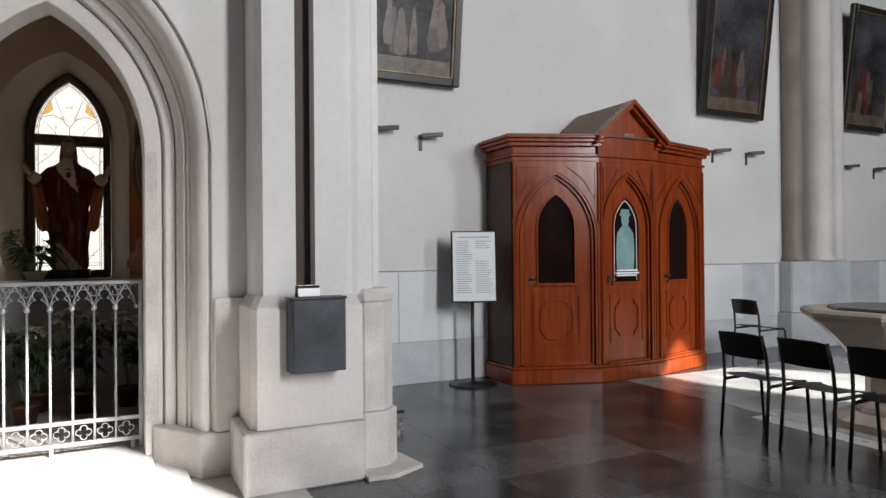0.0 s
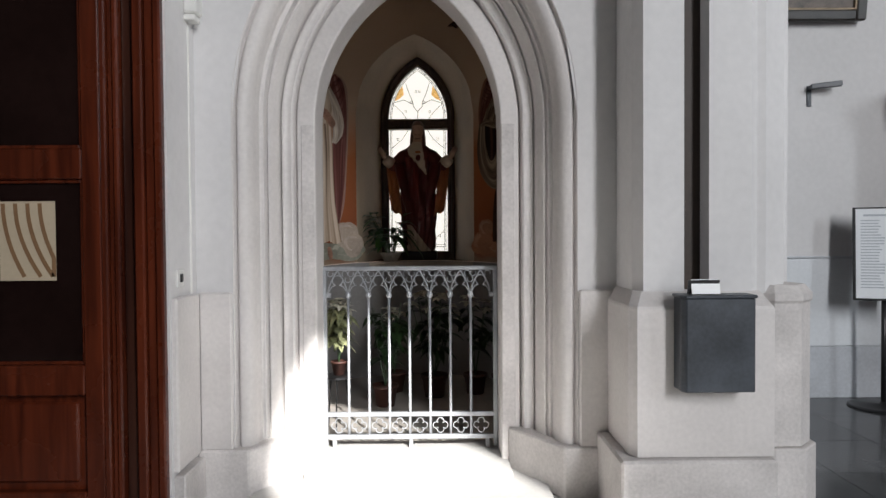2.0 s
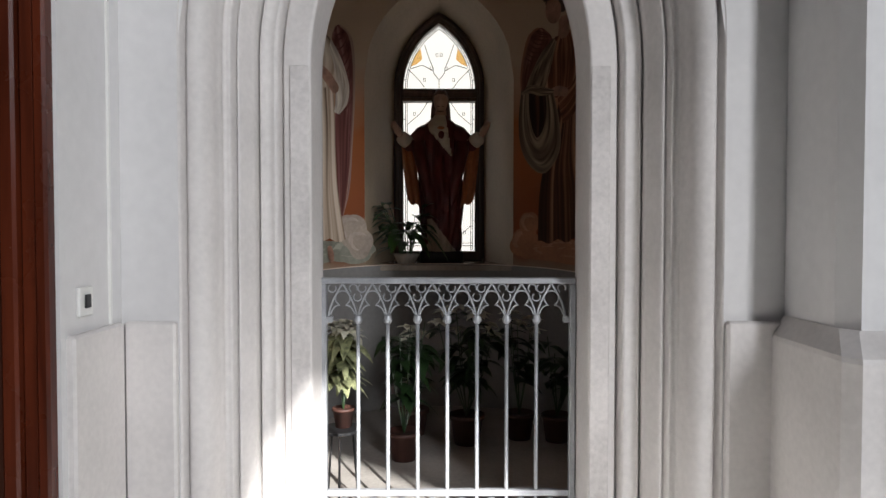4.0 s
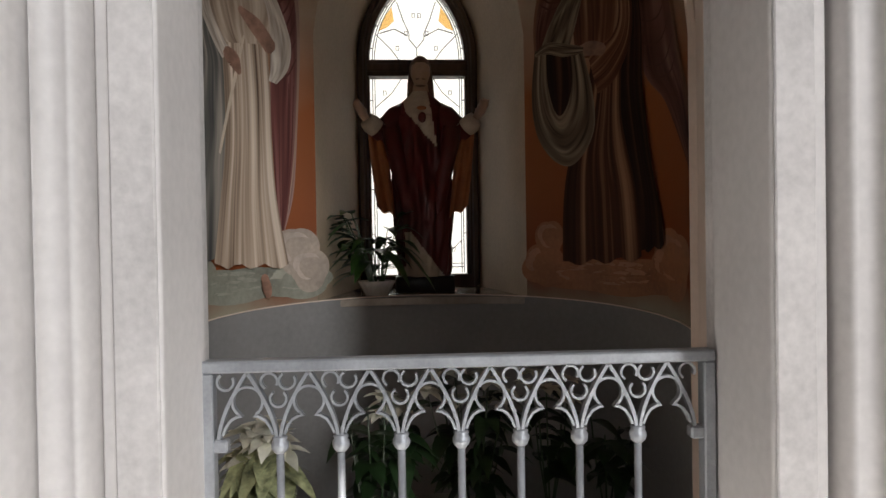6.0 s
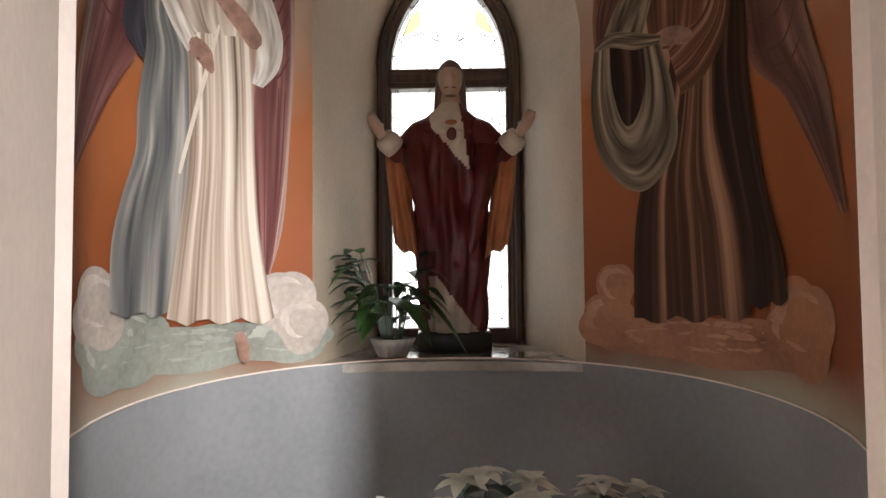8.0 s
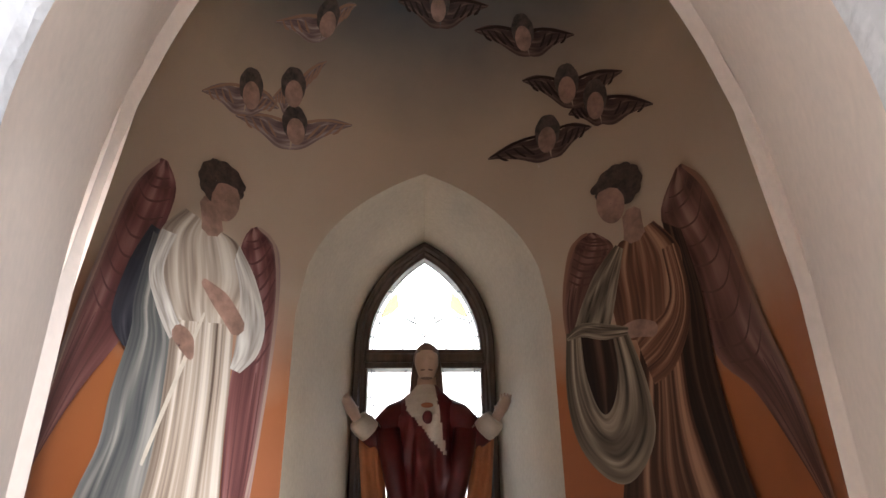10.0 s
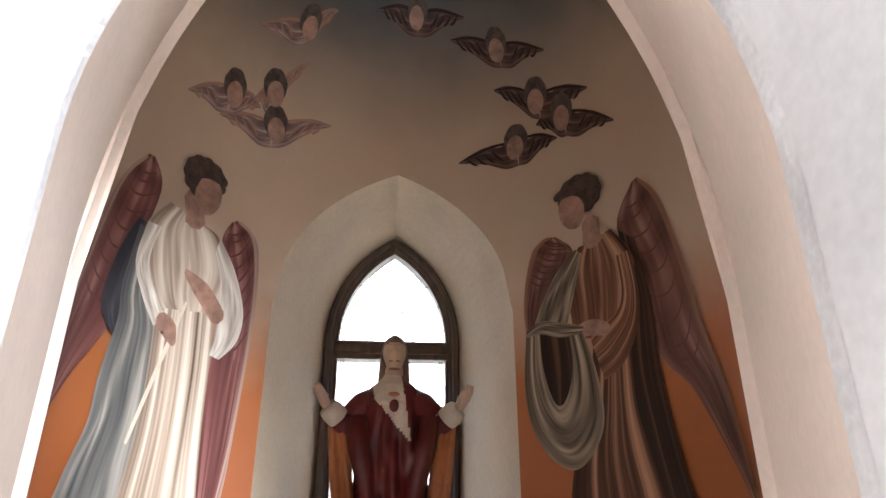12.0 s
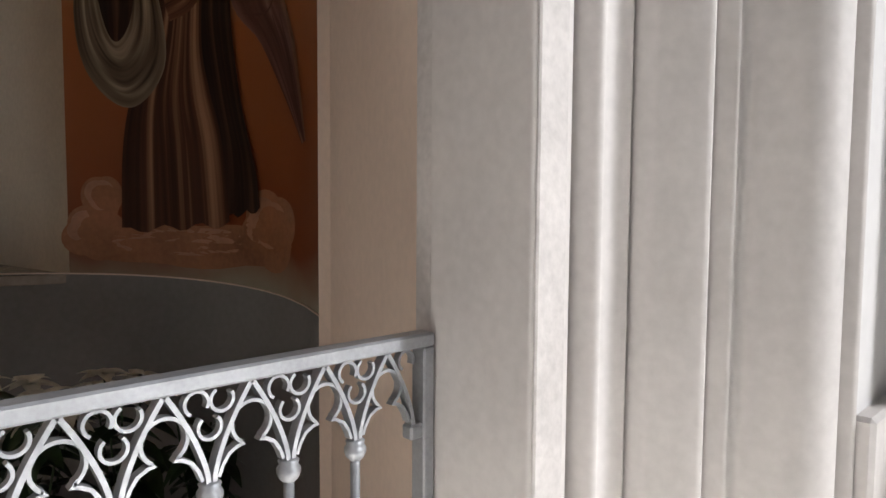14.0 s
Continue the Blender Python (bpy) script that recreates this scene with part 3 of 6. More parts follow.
part("middle_rail", boxes((-0.642, 0.42, RY - 0.014, RY + 0.014, 0.29, 0.318), bevel=0.003), IRON, rail)
part("bottom_rail", boxes((-0.642, 0.42, RY - 0.014, RY + 0.014, 0.145, 0.175), bevel=0.003), IRON, rail)
PITCH = 0.1303
for k in range(7):
    x = -0.507 + k * PITCH + 0.001
    bm = bmesh.new()
    lathe(bm, [(0.0085, 0.175), (0.0085, 0.30), (0.0085, 1.058)], 10, (x, RY, 0))
    b = part("baluster", bm, IRON, rail, smooth=True)
    bm = bmesh.new()
    lathe(bm, [(0.010, 1.050), (0.016, 1.056), (0.019, 1.064), (0.019, 1.072), (0.015, 1.078), (0.017, 1.084), (0.012, 1.088)], 12, (x, RY, 0))
    part("capital", bm, IRON, b, smooth=True)
for x in (-0.63, 0.408):
    bm = bmesh.new()
    box(bm, x - 0.016, x + 0.016, RY - 0.014, RY + 0.014, 1.056, 1.084, 0.004)
    part("capital", bm, IRON, rail)


def tracery(x):
    """One bay: pointed arch, keyhole loop with cusps."""
    bm = bmesh.new()
    hw = PITCH / 2
    for s in (-1, 1):
        ribbon(bm, [(x + s * (hw - 0.004) * (1 - (i / 10) ** 1.55), 1.085 + 0.142 * i / 10) for i in range(11)], RY, 0.0075, 0.02)
        ribbon(bm, [(x + s * (hw - 0.012), 1.092), (x + s * (hw - 0.018), 1.108), (x + s * (hw - 0.028), 1.123), (x + s * (hw - 0.042), 1.131), (x + s * 0.013, 1.132), (x + s * 0.020, 1.137)], RY, 0.0055, 0.016)
    ribbon(bm, arc(x, 1.163, 0.032, -58, 238, 22), RY, 0.0055, 0.016)
    return bm


for k in range(8):
    x = -0.507 + (k - 0.5) * PITCH
    part("tracery", tracery(x), IRON, rail)
for k in range(9):
    x = -0.507 + (k - 1) * PITCH
    bm = bmesh.new()
    for s in (-1, 1):
        if -0.64 < x + s * 0.02 < 0.42:
            ribbon(bm, arc(x + s * 0.019, 1.206, 0.0175, 180 - s * 150 if s > 0 else -30, 180 - s * 150 - 270 if s > 0 else 240, 14), RY, 0.005, 0.014)
    if -0.6 < x < 0.4:
        ribbon(bm, arc(x, 1.168, 0.0175, 130, 410, 14), RY, 0.005, 0.014)
    part("trefoil", bm, IRON, rail)
for k in range(8):
    x = -0.507 + (k - 0.5) * PITCH
    bm = bmesh.new()
    z = 0.232
    for a in (0, 90, 180, 270):
        cx, cz = x + 0.026 * math.cos(radians(a)), z + 0.026 * math.sin(radians(a))
        ribbon(bm, arc(cx, cz, 0.0215, a - 125, a + 125, 12), RY, 0.005, 0.014)
    part("quatrefoil", bm, IRON, rail)
    if k:
        xb = x - PITCH / 2
        part("post", boxes((xb - 0.005, xb + 0.005, RY - 0.007, RY + 0.007, 0.174, 0.291)), IRON, rail)
for x in (-0.6, -0.11, 0.38):
    part("foot", boxes((x - 0.012, x + 0.012, RY - 0.012, RY + 0.012, 0.088, 0.146)), IRON, rail)

# ---- collection box ----
cb = thing("collection_box", (1.36, 5.73, 0.72), "dark slate grey metal collection box hung on the pier", "box")
bm = bmesh.new()
a = [(1.197, 5.795), (1.197, 5.70), (1.215, 5.672), (1.533, 5.672), (1.538, 5.795)]
prism(bm, a, 0.715, 1.150, 0.004)
part("body", bm, SLATE, cb)
part("lid", prism(bmesh.new(), [(1.19, 5.798), (1.19, 5.695), (1.21, 5.664), (1.54, 5.664), (1.545, 5.798)], 1.151, 1.165, 0.003), SLATE, cb)
part("slot", boxes((1.33, 1.41, 5.71, 5.716, 1.1655, 1.169)), BLACK, cb)
card = thing("label_card", (1.32, 5.73, 1.17), "small white folded card on the collection box", "card")
bm = bmesh.new()
box(bm, -0.066, 0.066, -0.002, 0.002, 0, 0.068, 0, pose(1.315, 5.70, 1.169, -12))
part("card", bm, CARD, card)
bm = bmesh.new()
box(bm, -0.076, 0.07, -0.002, 0.002, 0, 0.066, 0, pose(1.31, 5.722, 1.169, 14))
part("back", bm, BLACK, card, "dark card holder")

# ---- switches and cable on the return wall ----
sw = thing("wall_switch", (-1.25, 6.02, 1.24), "white plastic wall switch", "switch")
part("plate", boxes((-1.25, -1.238, 5.985, 6.065, 1.195, 1.285), bevel=0.003), PLASTIC, sw)
part("rocker", boxes((-1.239, -1.231, 6.012, 6.042, 1.22, 1.262), bevel=0.002), BLACK, sw)
sb = thing("sensor_box", (-1.22, 6.2, 2.65), "small white plastic sensor box high on the wall", "sensor")
part("body", boxes((-1.25, -1.18, 6.13, 6.235, 2.62, 2.74), bevel=0.01), PLASTIC, sb)
part("base", boxes((-1.25, -1.19, 6.14, 6.225, 2.585, 2.618), bevel=0.006), PLASTIC, sb)
cable = thing("cable_duct", (-1.246, 6.19, 1.2), "thin white cable duct down the wall", "cable")
part("duct", boxes((-1.25, -1.241, 6.185, 6.196, 1.146, 2.584)), PLASTIC, cable)

# ---- wooden porch ----
porch = thing("wooden_porch", (-2.6, 5.9, 0), "dark mahogany porch door frame with glazed panels", "door")
bm = boxes((-4.4, -1.36, 5.93, 6.27, 0, 4.2))
part("carcass", bm, BROWN_DARK, porch)
# the set-back strip takes the darker oak, its recess shade in the colour
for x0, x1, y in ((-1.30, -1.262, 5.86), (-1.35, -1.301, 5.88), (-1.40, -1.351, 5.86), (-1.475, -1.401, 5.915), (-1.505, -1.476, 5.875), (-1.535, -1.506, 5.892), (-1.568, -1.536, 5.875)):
    part("moulding", boxes((x0, x1, y, 5.935, 0, 4.2), bevel=0.008), SHADED_WOOD if y > 5.91 else BROWN_DARK, porch)
STILES = (-1.615, -2.675, -3.735)
for x in STILES:
    part("stile", boxes((x - 0.046, x + 0.046, 5.88, 5.935, 0.02, 4.1), bevel=0.006), BROWN_DARK, porch)
for xa, xb in zip(STILES, STILES[1:]):
    for z0, z1 in ((0.02, 0.2), (0.675, 0.825), (1.735, 1.885), (3.1, 3.25)):
        part("rail", boxes((xb + 0.047, xa - 0.047, 5.88, 5.935, z0, z1), bevel=0.006), BROWN_DARK, porch)
    for z0, z1 in ((0.825, 1.735), (1.885, 3.1)):
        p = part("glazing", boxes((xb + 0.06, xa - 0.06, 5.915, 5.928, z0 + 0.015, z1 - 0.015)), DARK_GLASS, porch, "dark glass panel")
        bm = boxes((xb + 0.046, xb + 0.064, 5.898, 5.93, z0, z1), (xa - 0.064, xa - 0.046, 5.898, 5.93, z0, z1), (xb + 0.064, xa - 0.064, 5.898, 5.93, z0, z0 + 0.018), (xb + 0.064, xa - 0.064, 5.898, 5.93, z1 - 0.018, z1), bevel=0.004)
        part("beading", bm, BROWN_DARK, p)
    part("panel", boxes((xb + 0.09, xa - 0.09, 5.90, 5.93, 0.24, 0.64), bevel=0.012), BROWN_DARK, porch)
notice = thing("paper_notice", (-1.87, 5.91, 1.24), "paper notice with pale wavy stripes behind the door glass", "notice")
part("sheet", boxes((-2.08, -1.805, 5.908, 5.9105, 1.24, 1.63)), pm("notice_paper", (0.55, 0.45, 0.32), 0.5, 0.05), notice)
for k in range(4):
    bm = bmesh.new()
    x = -2.06 + k * 0.06
    ribbon(bm, [(min(-1.815, x + 0.10 * (i / 8) ** 2 * (1.2 if k else 1)), 1.62 - 0.36 * i / 8) for i in range(9)], 5.9068, 0.02, 0.0015)
    part("stripe", bm, pm("notice_stripe", (0.25, 0.14, 0.07), 0.5, 0.1), notice, "brown wavy stripe")

# ---- murals: plain painted shapes on the apse wall ----
ROBE = pm("mural_cream_robe", (0.62, 0.52, 0.40), 0.35, 0.14, 5, 50, 0.1)
CLOUD = pm("mural_cloud", (0.46, 0.38, 0.31), 0.4, 0.2, 4, 50, 0.1)
CLOUD_DIM = pm("mural_green_cloud", (0.30, 0.30, 0.24), 0.4, 0.2, 4, 50, 0.1)
RUST = pm("mural_rust_cloud", (0.36, 0.15, 0.07), 0.4, 0.2, 4, 50, 0.1)

def painted(name, tones, across, along, bands=0.0, rim=None):
    """Brushed paint that follows a shape's own length: soft folds, and slanting bands over its upper half."""
    m = pm(name, tones[1], 0.5, 0.1, 5, 50, 0.1, spec=0.22)
    nt = m.node_tree
    b = nt.nodes["Principled BSDF"]
    uv = nt.nodes.new("ShaderNodeUVMap")
    uv.uv_map = "stroke"

    def noise(sx, sy, detail, warp):
        mp, n = nt.nodes.new("ShaderNodeMapping"), nt.nodes.new("ShaderNodeTexNoise")
        mp.inputs["Scale"].default_value = (sx, sy, 1)
        n.inputs["Scale"].default_value, n.inputs["Detail"].default_value, n.inputs["Distortion"].default_value = 1.0, detail, warp
        nt.links.new(uv.outputs[0], mp.inputs[0])
        nt.links.new(mp.outputs[0], n.inputs["Vector"])
        return n.outputs["Fac"]

    def calc(op, *ins):
        n = nt.nodes.new("ShaderNodeMath")
        n.operation = op
        for k, v in enumerate(ins):
            if isinstance(v, (int, float)):
                n.inputs[k].default_value = v
            else:
                nt.links.new(v, n.inputs[k])
        return n.outputs[0]
    fac = calc("ADD", calc("MULTIPLY", noise(across, along, 1.5, 0.5), 0.75), calc("MULTIPLY", noise(across * 3.1, along * 1.7, 3, 0.3), 0.25))
    sep = nt.nodes.new("ShaderNodeSeparateXYZ")
    nt.links.new(uv.outputs[0], sep.inputs[0])
    if bands:
        wave = calc("SINE", calc("ADD", calc("MULTIPLY", sep.outputs["Y"], bands * 6.283), calc("MULTIPLY", sep.outputs["X"], -4.0)))
        upper = calc("SUBTRACT", 1.0, calc("SMOOTH_MIN", 1.0, calc("MULTIPLY", sep.outputs["Y"], 1.7), 0.2))
        fac = calc("ADD", fac, calc("MULTIPLY", calc("MULTIPLY", wave, upper), 0.085))
    ramp = nt.nodes.new("ShaderNodeValToRGB")
    e = ramp.color_ramp.elements
    e[0].position, e[0].color = 0.34, (*tones[0], 1)
    e[1].position, e[1].color = 0.66, (*tones[2], 1)
    x = e.new(0.5)
    x.color = (*tones[1], 1)
    nt.links.new(fac, ramp.inputs[0])
    last = ramp.outputs[0]
    if rim:
        mix = nt.nodes.new("ShaderNodeMix")
        mix.data_type = "RGBA"
        nt.links.new(calc("SUBTRACT", 1.0, calc("SMOOTH_MIN", 1.0, calc("MULTIPLY", sep.outputs["X"], 6.0), 0.3)), mix.inputs["Factor"])
        nt.links.new(last, mix.inputs["A"])
        mix.inputs["B"].default_value = (*rim, 1)
        last = mix.outputs["Result"]
    nt.links.new(last, b.inputs["Base Color"])
    return m


P_ROBE = painted("mural_cream_folds", ((0.17, 0.11, 0.075), (0.46, 0.36, 0.27), (0.68, 0.59, 0.48)), 7.0, 0.7)
P_SKIRT = painted("mural_skirt_folds", ((0.11, 0.07, 0.048), (0.42, 0.32, 0.235), (0.68, 0.58, 0.47)), 9.0, 0.55)
P_SLEEVE = painted("mural_sleeve_folds", ((0.32, 0.26, 0.21), (0.58, 0.51, 0.43), (0.74, 0.68, 0.59)), 3.0, 2.2)
P_BLUE = painted("mural_blue_folds", ((0.04, 0.043, 0.045), (0.16, 0.150, 0.132), (0.42, 0.37, 0.31)), 5.0, 1.3)
P_NAVY = painted("mural_navy_shade", ((0.02, 0.019, 0.024), (0.045, 0.042, 0.05), (0.09, 0.08, 0.085)), 3.0, 1.0)
P_WING = painted("mural_red_wing", ((0.075, 0.022, 0.020), (0.19, 0.072, 0.062), (0.34, 0.18, 0.155)), 3.0, 1.4, 7.0, (0.36, 0.25, 0.21))
P_DARKWING = painted("mural_brown_wing", ((0.06, 0.022, 0.016), (0.17, 0.075, 0.055), (0.30, 0.17, 0.125)), 3.0, 1.4, 7.0, (0.30, 0.16, 0.10))
P_TUNIC = painted("mural_brown_folds", ((0.03, 0.011, 0.007), (0.16, 0.066, 0.036), (0.42, 0.23, 0.135)), 7.0, 0.6)
P_BROWN = painted("mural_brown_skirt", ((0.012, 0.005, 0.003), (0.085, 0.034, 0.018), (0.38, 0.20, 0.115)), 6.5, 0.4)
P_DUSK = painted("mural_dark_folds", ((0.010, 0.005, 0.004), (0.028, 0.013, 0.008), (0.10, 0.048, 0.028)), 4.0, 0.6)
P_CLOTH = painted("mural_grey_folds", ((0.035, 0.024, 0.015), (0.18, 0.132, 0.088), (0.42, 0.33, 0.23)), 4.0, 1.6)
# small wings in a shaded and a lit tone, for the apse's two sides
P_SHADEWING = painted("mural_shaded_feathers", ((0.03, 0.016, 0.012), (0.085, 0.045, 0.035), (0.20, 0.12, 0.09)), 4.0, 1.5)
P_SMALLWING = painted("mural_small_feathers", ((0.09, 0.05, 0.045), (0.22, 0.14, 0.12), (0.42, 0.32, 0.27)), 4.0, 1.5)
P_QUILL = painted("mural_quill_shade", ((0.09, 0.030, 0.026), (0.13, 0.046, 0.040), (0.19, 0.08, 0.07)), 3.0, 2.0)
P_DARKQUILL = painted("mural_brown_quill", ((0.07, 0.026, 0.018), (0.11, 0.046, 0.034), (0.16, 0.075, 0.056)), 3.0, 2.0)
P_EDGE = painted("mural_wing_edge", ((0.30, 0.17, 0.13), (0.40, 0.27, 0.21), (0.50, 0.37, 0.30)), 3.0, 2.0)
P_DARKEDGE = painted("mural_brown_wing_edge", ((0.20, 0.09, 0.05), (0.27, 0.13, 0.08), (0.34, 0.18, 0.12)), 3.0, 2.0)
P_SKIN = pm("mural_shaded_skin", (0.36, 0.20, 0.14), 0.4, 0.28, 11, 40, 0.1)
P_CURL = pm("mural_curled_hair", (0.085, 0.052, 0.038), 0.45, 0.4, 30, 90, 0.1)

GLOW = {CLOUD: pm("mural_cloud_light", (0.56, 0.47, 0.40), 0.4, 0.15, 5, 50, 0.1), CLOUD_DIM: pm("mural_green_light", (0.38, 0.37, 0.30), 0.4, 0.15, 5, 50, 0.1), RUST: pm("mural_rust_light", (0.44, 0.22, 0.13), 0.4, 0.15, 5, 50, 0.1)}


class Mural:
    """Plain coloured shapes laid on the apse wall, in degrees from its axis and metres of height."""

    def __init__(self, name, label, at, group=""):
        self.owner = thing(name, apse(*at), label, "mural", group)
        self.layer, self.bm = 0, None

    def begin(self, name):
        """Starts a new painted part."""
        self.end()
        self.bm, self.mats, self.name = bmesh.new(), [], name

    def end(self):
        if self.bm is None:
            return
        me = bpy.data.meshes.new(self.name)
        self.bm.to_mesh(me)
        self.bm.free()
        for m in self.mats:
            me.materials.append(m)
        ob = new(self.name, me)
        ob.parent = self.owner
        ob.matrix_parent_inverse = Matrix.Translation(self.owner.location).inverted()
        self.bm = None

    def slot(self, m):
        if m not in self.mats:
            self.mats.append(m)
        return self.mats.index(m)

    def at(self, th, z):
        return apse(th, z, 0.004 + 0.0003 * self.layer)

    def strip(self, m, line, widths, n=18, across=4):
        """Tapered stroke with rounded ends: a smooth line of (degrees, height), half widths in degrees."""
        self.layer += 1
        k = len(line) - 1
        rings = []
        steps = [-0.02] + [i / n for i in range(n + 1)] + [1.02]
        for i, f in enumerate(steps):
            end = 0.42 if i in (0, n + 2) else (0.80 if i in (1, n + 1) else 1.0)
            f = max(0.0, min(1.0, f)) * k
            j = min(int(f), k - 1)
            g = f - j
            p = [line[max(j - 1, 0)], line[j], line[j + 1], line[min(j + 2, k)]]
            q = [0.5 * (2 * p[1][d] + (p[2][d] - p[0][d]) * g + (2 * p[0][d] - 5 * p[1][d] + 4 * p[2][d] - p[3][d]) * g * g + (3 * p[1][d] - p[0][d] - 3 * p[2][d] + p[3][d]) * g ** 3) for d in (0, 1)]
            t = [(p[2][0] - p[1][0]) * 0.0185, p[2][1] - p[1][1]]
            ln = math.hypot(*t) or 1
            w = (widths[j] + (widths[j + 1] - widths[j]) * (g * g * (3 - 2 * g))) * end
            over = (-0.35 if i == 0 else 0.35 if i == n + 2 else 0) * (widths[0] if i == 0 else widths[-1]) * 0.0185
            q = [q[0] + t[0] / ln * over / 0.0185, q[1] + t[1] / ln * over]
            nx, nz = -t[1] / ln * w, t[0] / ln * w * 0.0185
            rings.append([self.at(q[0] + nx * (2 * a / across - 1), q[1] + nz * (2 * a / across - 1)) for a in range(across + 1)])
        for f in loft(self.bm, rings, False):
            f.material_index = self.slot(m)
            f.smooth = True

    def disc(self, m, th, z, rt, rz, bumps=0, depth=0.0, turn=0.0):
        """Oval, with an uneven rim if bumps are given."""
        self.layer += 1
        n = 36
        rings = []
        for r in (0.02, 0.35, 0.7, 1.0):
            ring = []
            for i in range(n):
                a = 2 * math.pi * i / n
                w = r * (1 + depth * abs(math.sin(bumps * a / 2 + 0.7)))
                x, y = w * math.cos(a), w * math.sin(a)
                c, s = math.cos(radians(turn)), math.sin(radians(turn))
                ring.append(self.at(th + rt * x * c - rz / 0.0185 * y * s, z + rz * y * c + rt * 0.0185 * x * s))
            rings.append(ring)
        for f in loft(self.bm, rings, True):
            f.material_index = self.slot(m)
            f.smooth = True

    def patch(self, name, m, edge, other, n=28, across=10, hem=0.0):
        """Painted part between two smooth edges, lists of (degrees, height)."""
        self.begin(name)
        self.layer += 1

        def on(line, f):
            k = len(line) - 1
            f *= k
            j = min(int(f), k - 1)
            g = f - j
            p = [line[max(j - 1, 0)], line[j], line[j + 1], line[min(j + 2, k)]]
            return [0.5 * (2 * p[1][d] + (p[2][d] - p[0][d]) * g + (2 * p[0][d] - 5 * p[1][d] + 4 * p[2][d] - p[3][d]) * g * g + (3 * p[1][d] - p[0][d] - 3 * p[2][d] + p[3][d]) * g ** 3) for d in (0, 1)]
        uv = self.bm.loops.layers.uv.new("stroke")
        rows = []
        for i in range(n + 1):
            a, b = on(edge, i / n), on(other, i / n)
            row = []
            for k in range(across + 1):
                f = k / across
                z = a[1] + (b[1] - a[1]) * f + hem * (i / n) ** 6 * math.sin(f * 19 + 1)
                row.append((self.bm.verts.new(self.at(a[0] + (b[0] - a[0]) * f, z)), f, i / n))
            rows.append(row)
        for r0, r1 in zip(rows, rows[1:]):
            for k in range(across):
                q = (r0[k], r0[k + 1], r1[k + 1], r1[k])
                f = self.bm.faces.new([v[0] for v in q])
                f.smooth, f.material_index = True, self.slot(m)
                for lp, v in zip(f.loops, q):
                    lp[uv].uv = v[1:]
        self.end()

    def wing(self, m, quill, rim, edge, other, bars=9):
        """Wing patch with slanting feather bars over its upper part, long quills below and a pale leading edge."""
        self.patch("painted_wing", m, edge, other)

        def on(line, f):
            k = len(line) - 1
            f = max(0.0, min(1.0, f)) * k
            j = min(int(f), k - 1)
            return [line[j][d] + (line[j + 1][d] - line[j][d]) * (f - j) for d in (0, 1)]

        def mid(f, g):
            a, b = on(edge, f), on(other, f)
            return (a[0] + (b[0] - a[0]) * g, a[1] + (b[1] - a[1]) * g)
        for i in range(bars):
            f = 0.07 + 0.50 * i / bars
            self.stroke("painted_feather", quill, [mid(f, 0.14), mid(f + 0.045, 0.42), mid(f + 0.05, 0.68), mid(f + 0.035, 0.92)], [0.14, 0.28, 0.24, 0.12])
        for g in (0.2, 0.38, 0.56, 0.74):
            self.stroke("painted_feather", quill, [mid(0.58, g), mid(0.75, g * 0.96), mid(0.97, g * 0.9 + 0.05)], [0.12, 0.2, 0.1])
        self.stroke("painted_edge", rim, [mid(0.02, 0.05), mid(0.2, 0.045), mid(0.45, 0.05), mid(0.7, 0.05), mid(0.95, 0.06)], [0.5, 0.42, 0.36, 0.3, 0.12])

    def oval(self, name, m, *args):
        self.begin(name)
        self.disc(m, *args)
        self.end()

    def stroke(self, name, m, line, widths):
        self.begin(name)
        self.strip(m, line, widths, 14, 4)
        self.end()


# figure in a cream robe and blue mantle
mu = Mural("wall_mural", "mural of a robed winged figure in cream and blue on orange", (-58, 1.25))
mu.begin("painted_cloud")
for m, th, z, rt, rz, q in ((CLOUD_DIM, -62, 1.30, 24, 0.075, 7), (CLOUD_DIM, -82, 1.34, 12, 0.13, 5), (CLOUD_DIM, -40, 1.30, 10, 0.08, 4), (CLOUD, -88, 1.46, 8, 0.11, 4), (CLOUD, -40, 1.46, 6.5, 0.11, 3), (CLOUD, -36, 1.36, 5.5, 0.10, 3)):
    mu.disc(m, th, z, rt, rz, q, 0.2)
    mu.disc(GLOW[m], th - rt * 0.15, z + rz * 0.22, rt * 0.7, rz * 0.62, q, 0.2)
    mu.disc(m, th + rt * 0.1, z + rz * 0.12, rt * 0.6, rz * 0.5, q, 0.2)
mu.wing(P_WING, P_QUILL, P_EDGE, [(-76.5, 3.02), (-85, 2.82), (-90.2, 2.54), (-94.8, 2.29), (-98, 2.06), (-100, 1.82)], [(-74, 3.03), (-69.8, 2.92), (-73.8, 2.6), (-76.5, 2.34), (-87.5, 2.08), (-99.2, 1.8)])
mu.wing(P_WING, P_QUILL, P_EDGE, [(-45.8, 2.95), (-40.5, 2.9), (-38.4, 2.78), (-38, 2.48), (-39.2, 2.1), (-40.8, 1.76), (-44, 1.56)], [(-47.5, 2.93), (-49.5, 2.82), (-47, 2.6), (-47, 2.45), (-48, 2.22), (-47.2, 1.92), (-46, 1.58)])
mu.patch("painted_shade", P_NAVY, [(-76, 2.74), (-81, 2.55), (-83, 2.36), (-78, 2.28)], [(-70, 2.74), (-71, 2.55), (-72, 2.4), (-73, 2.26)])
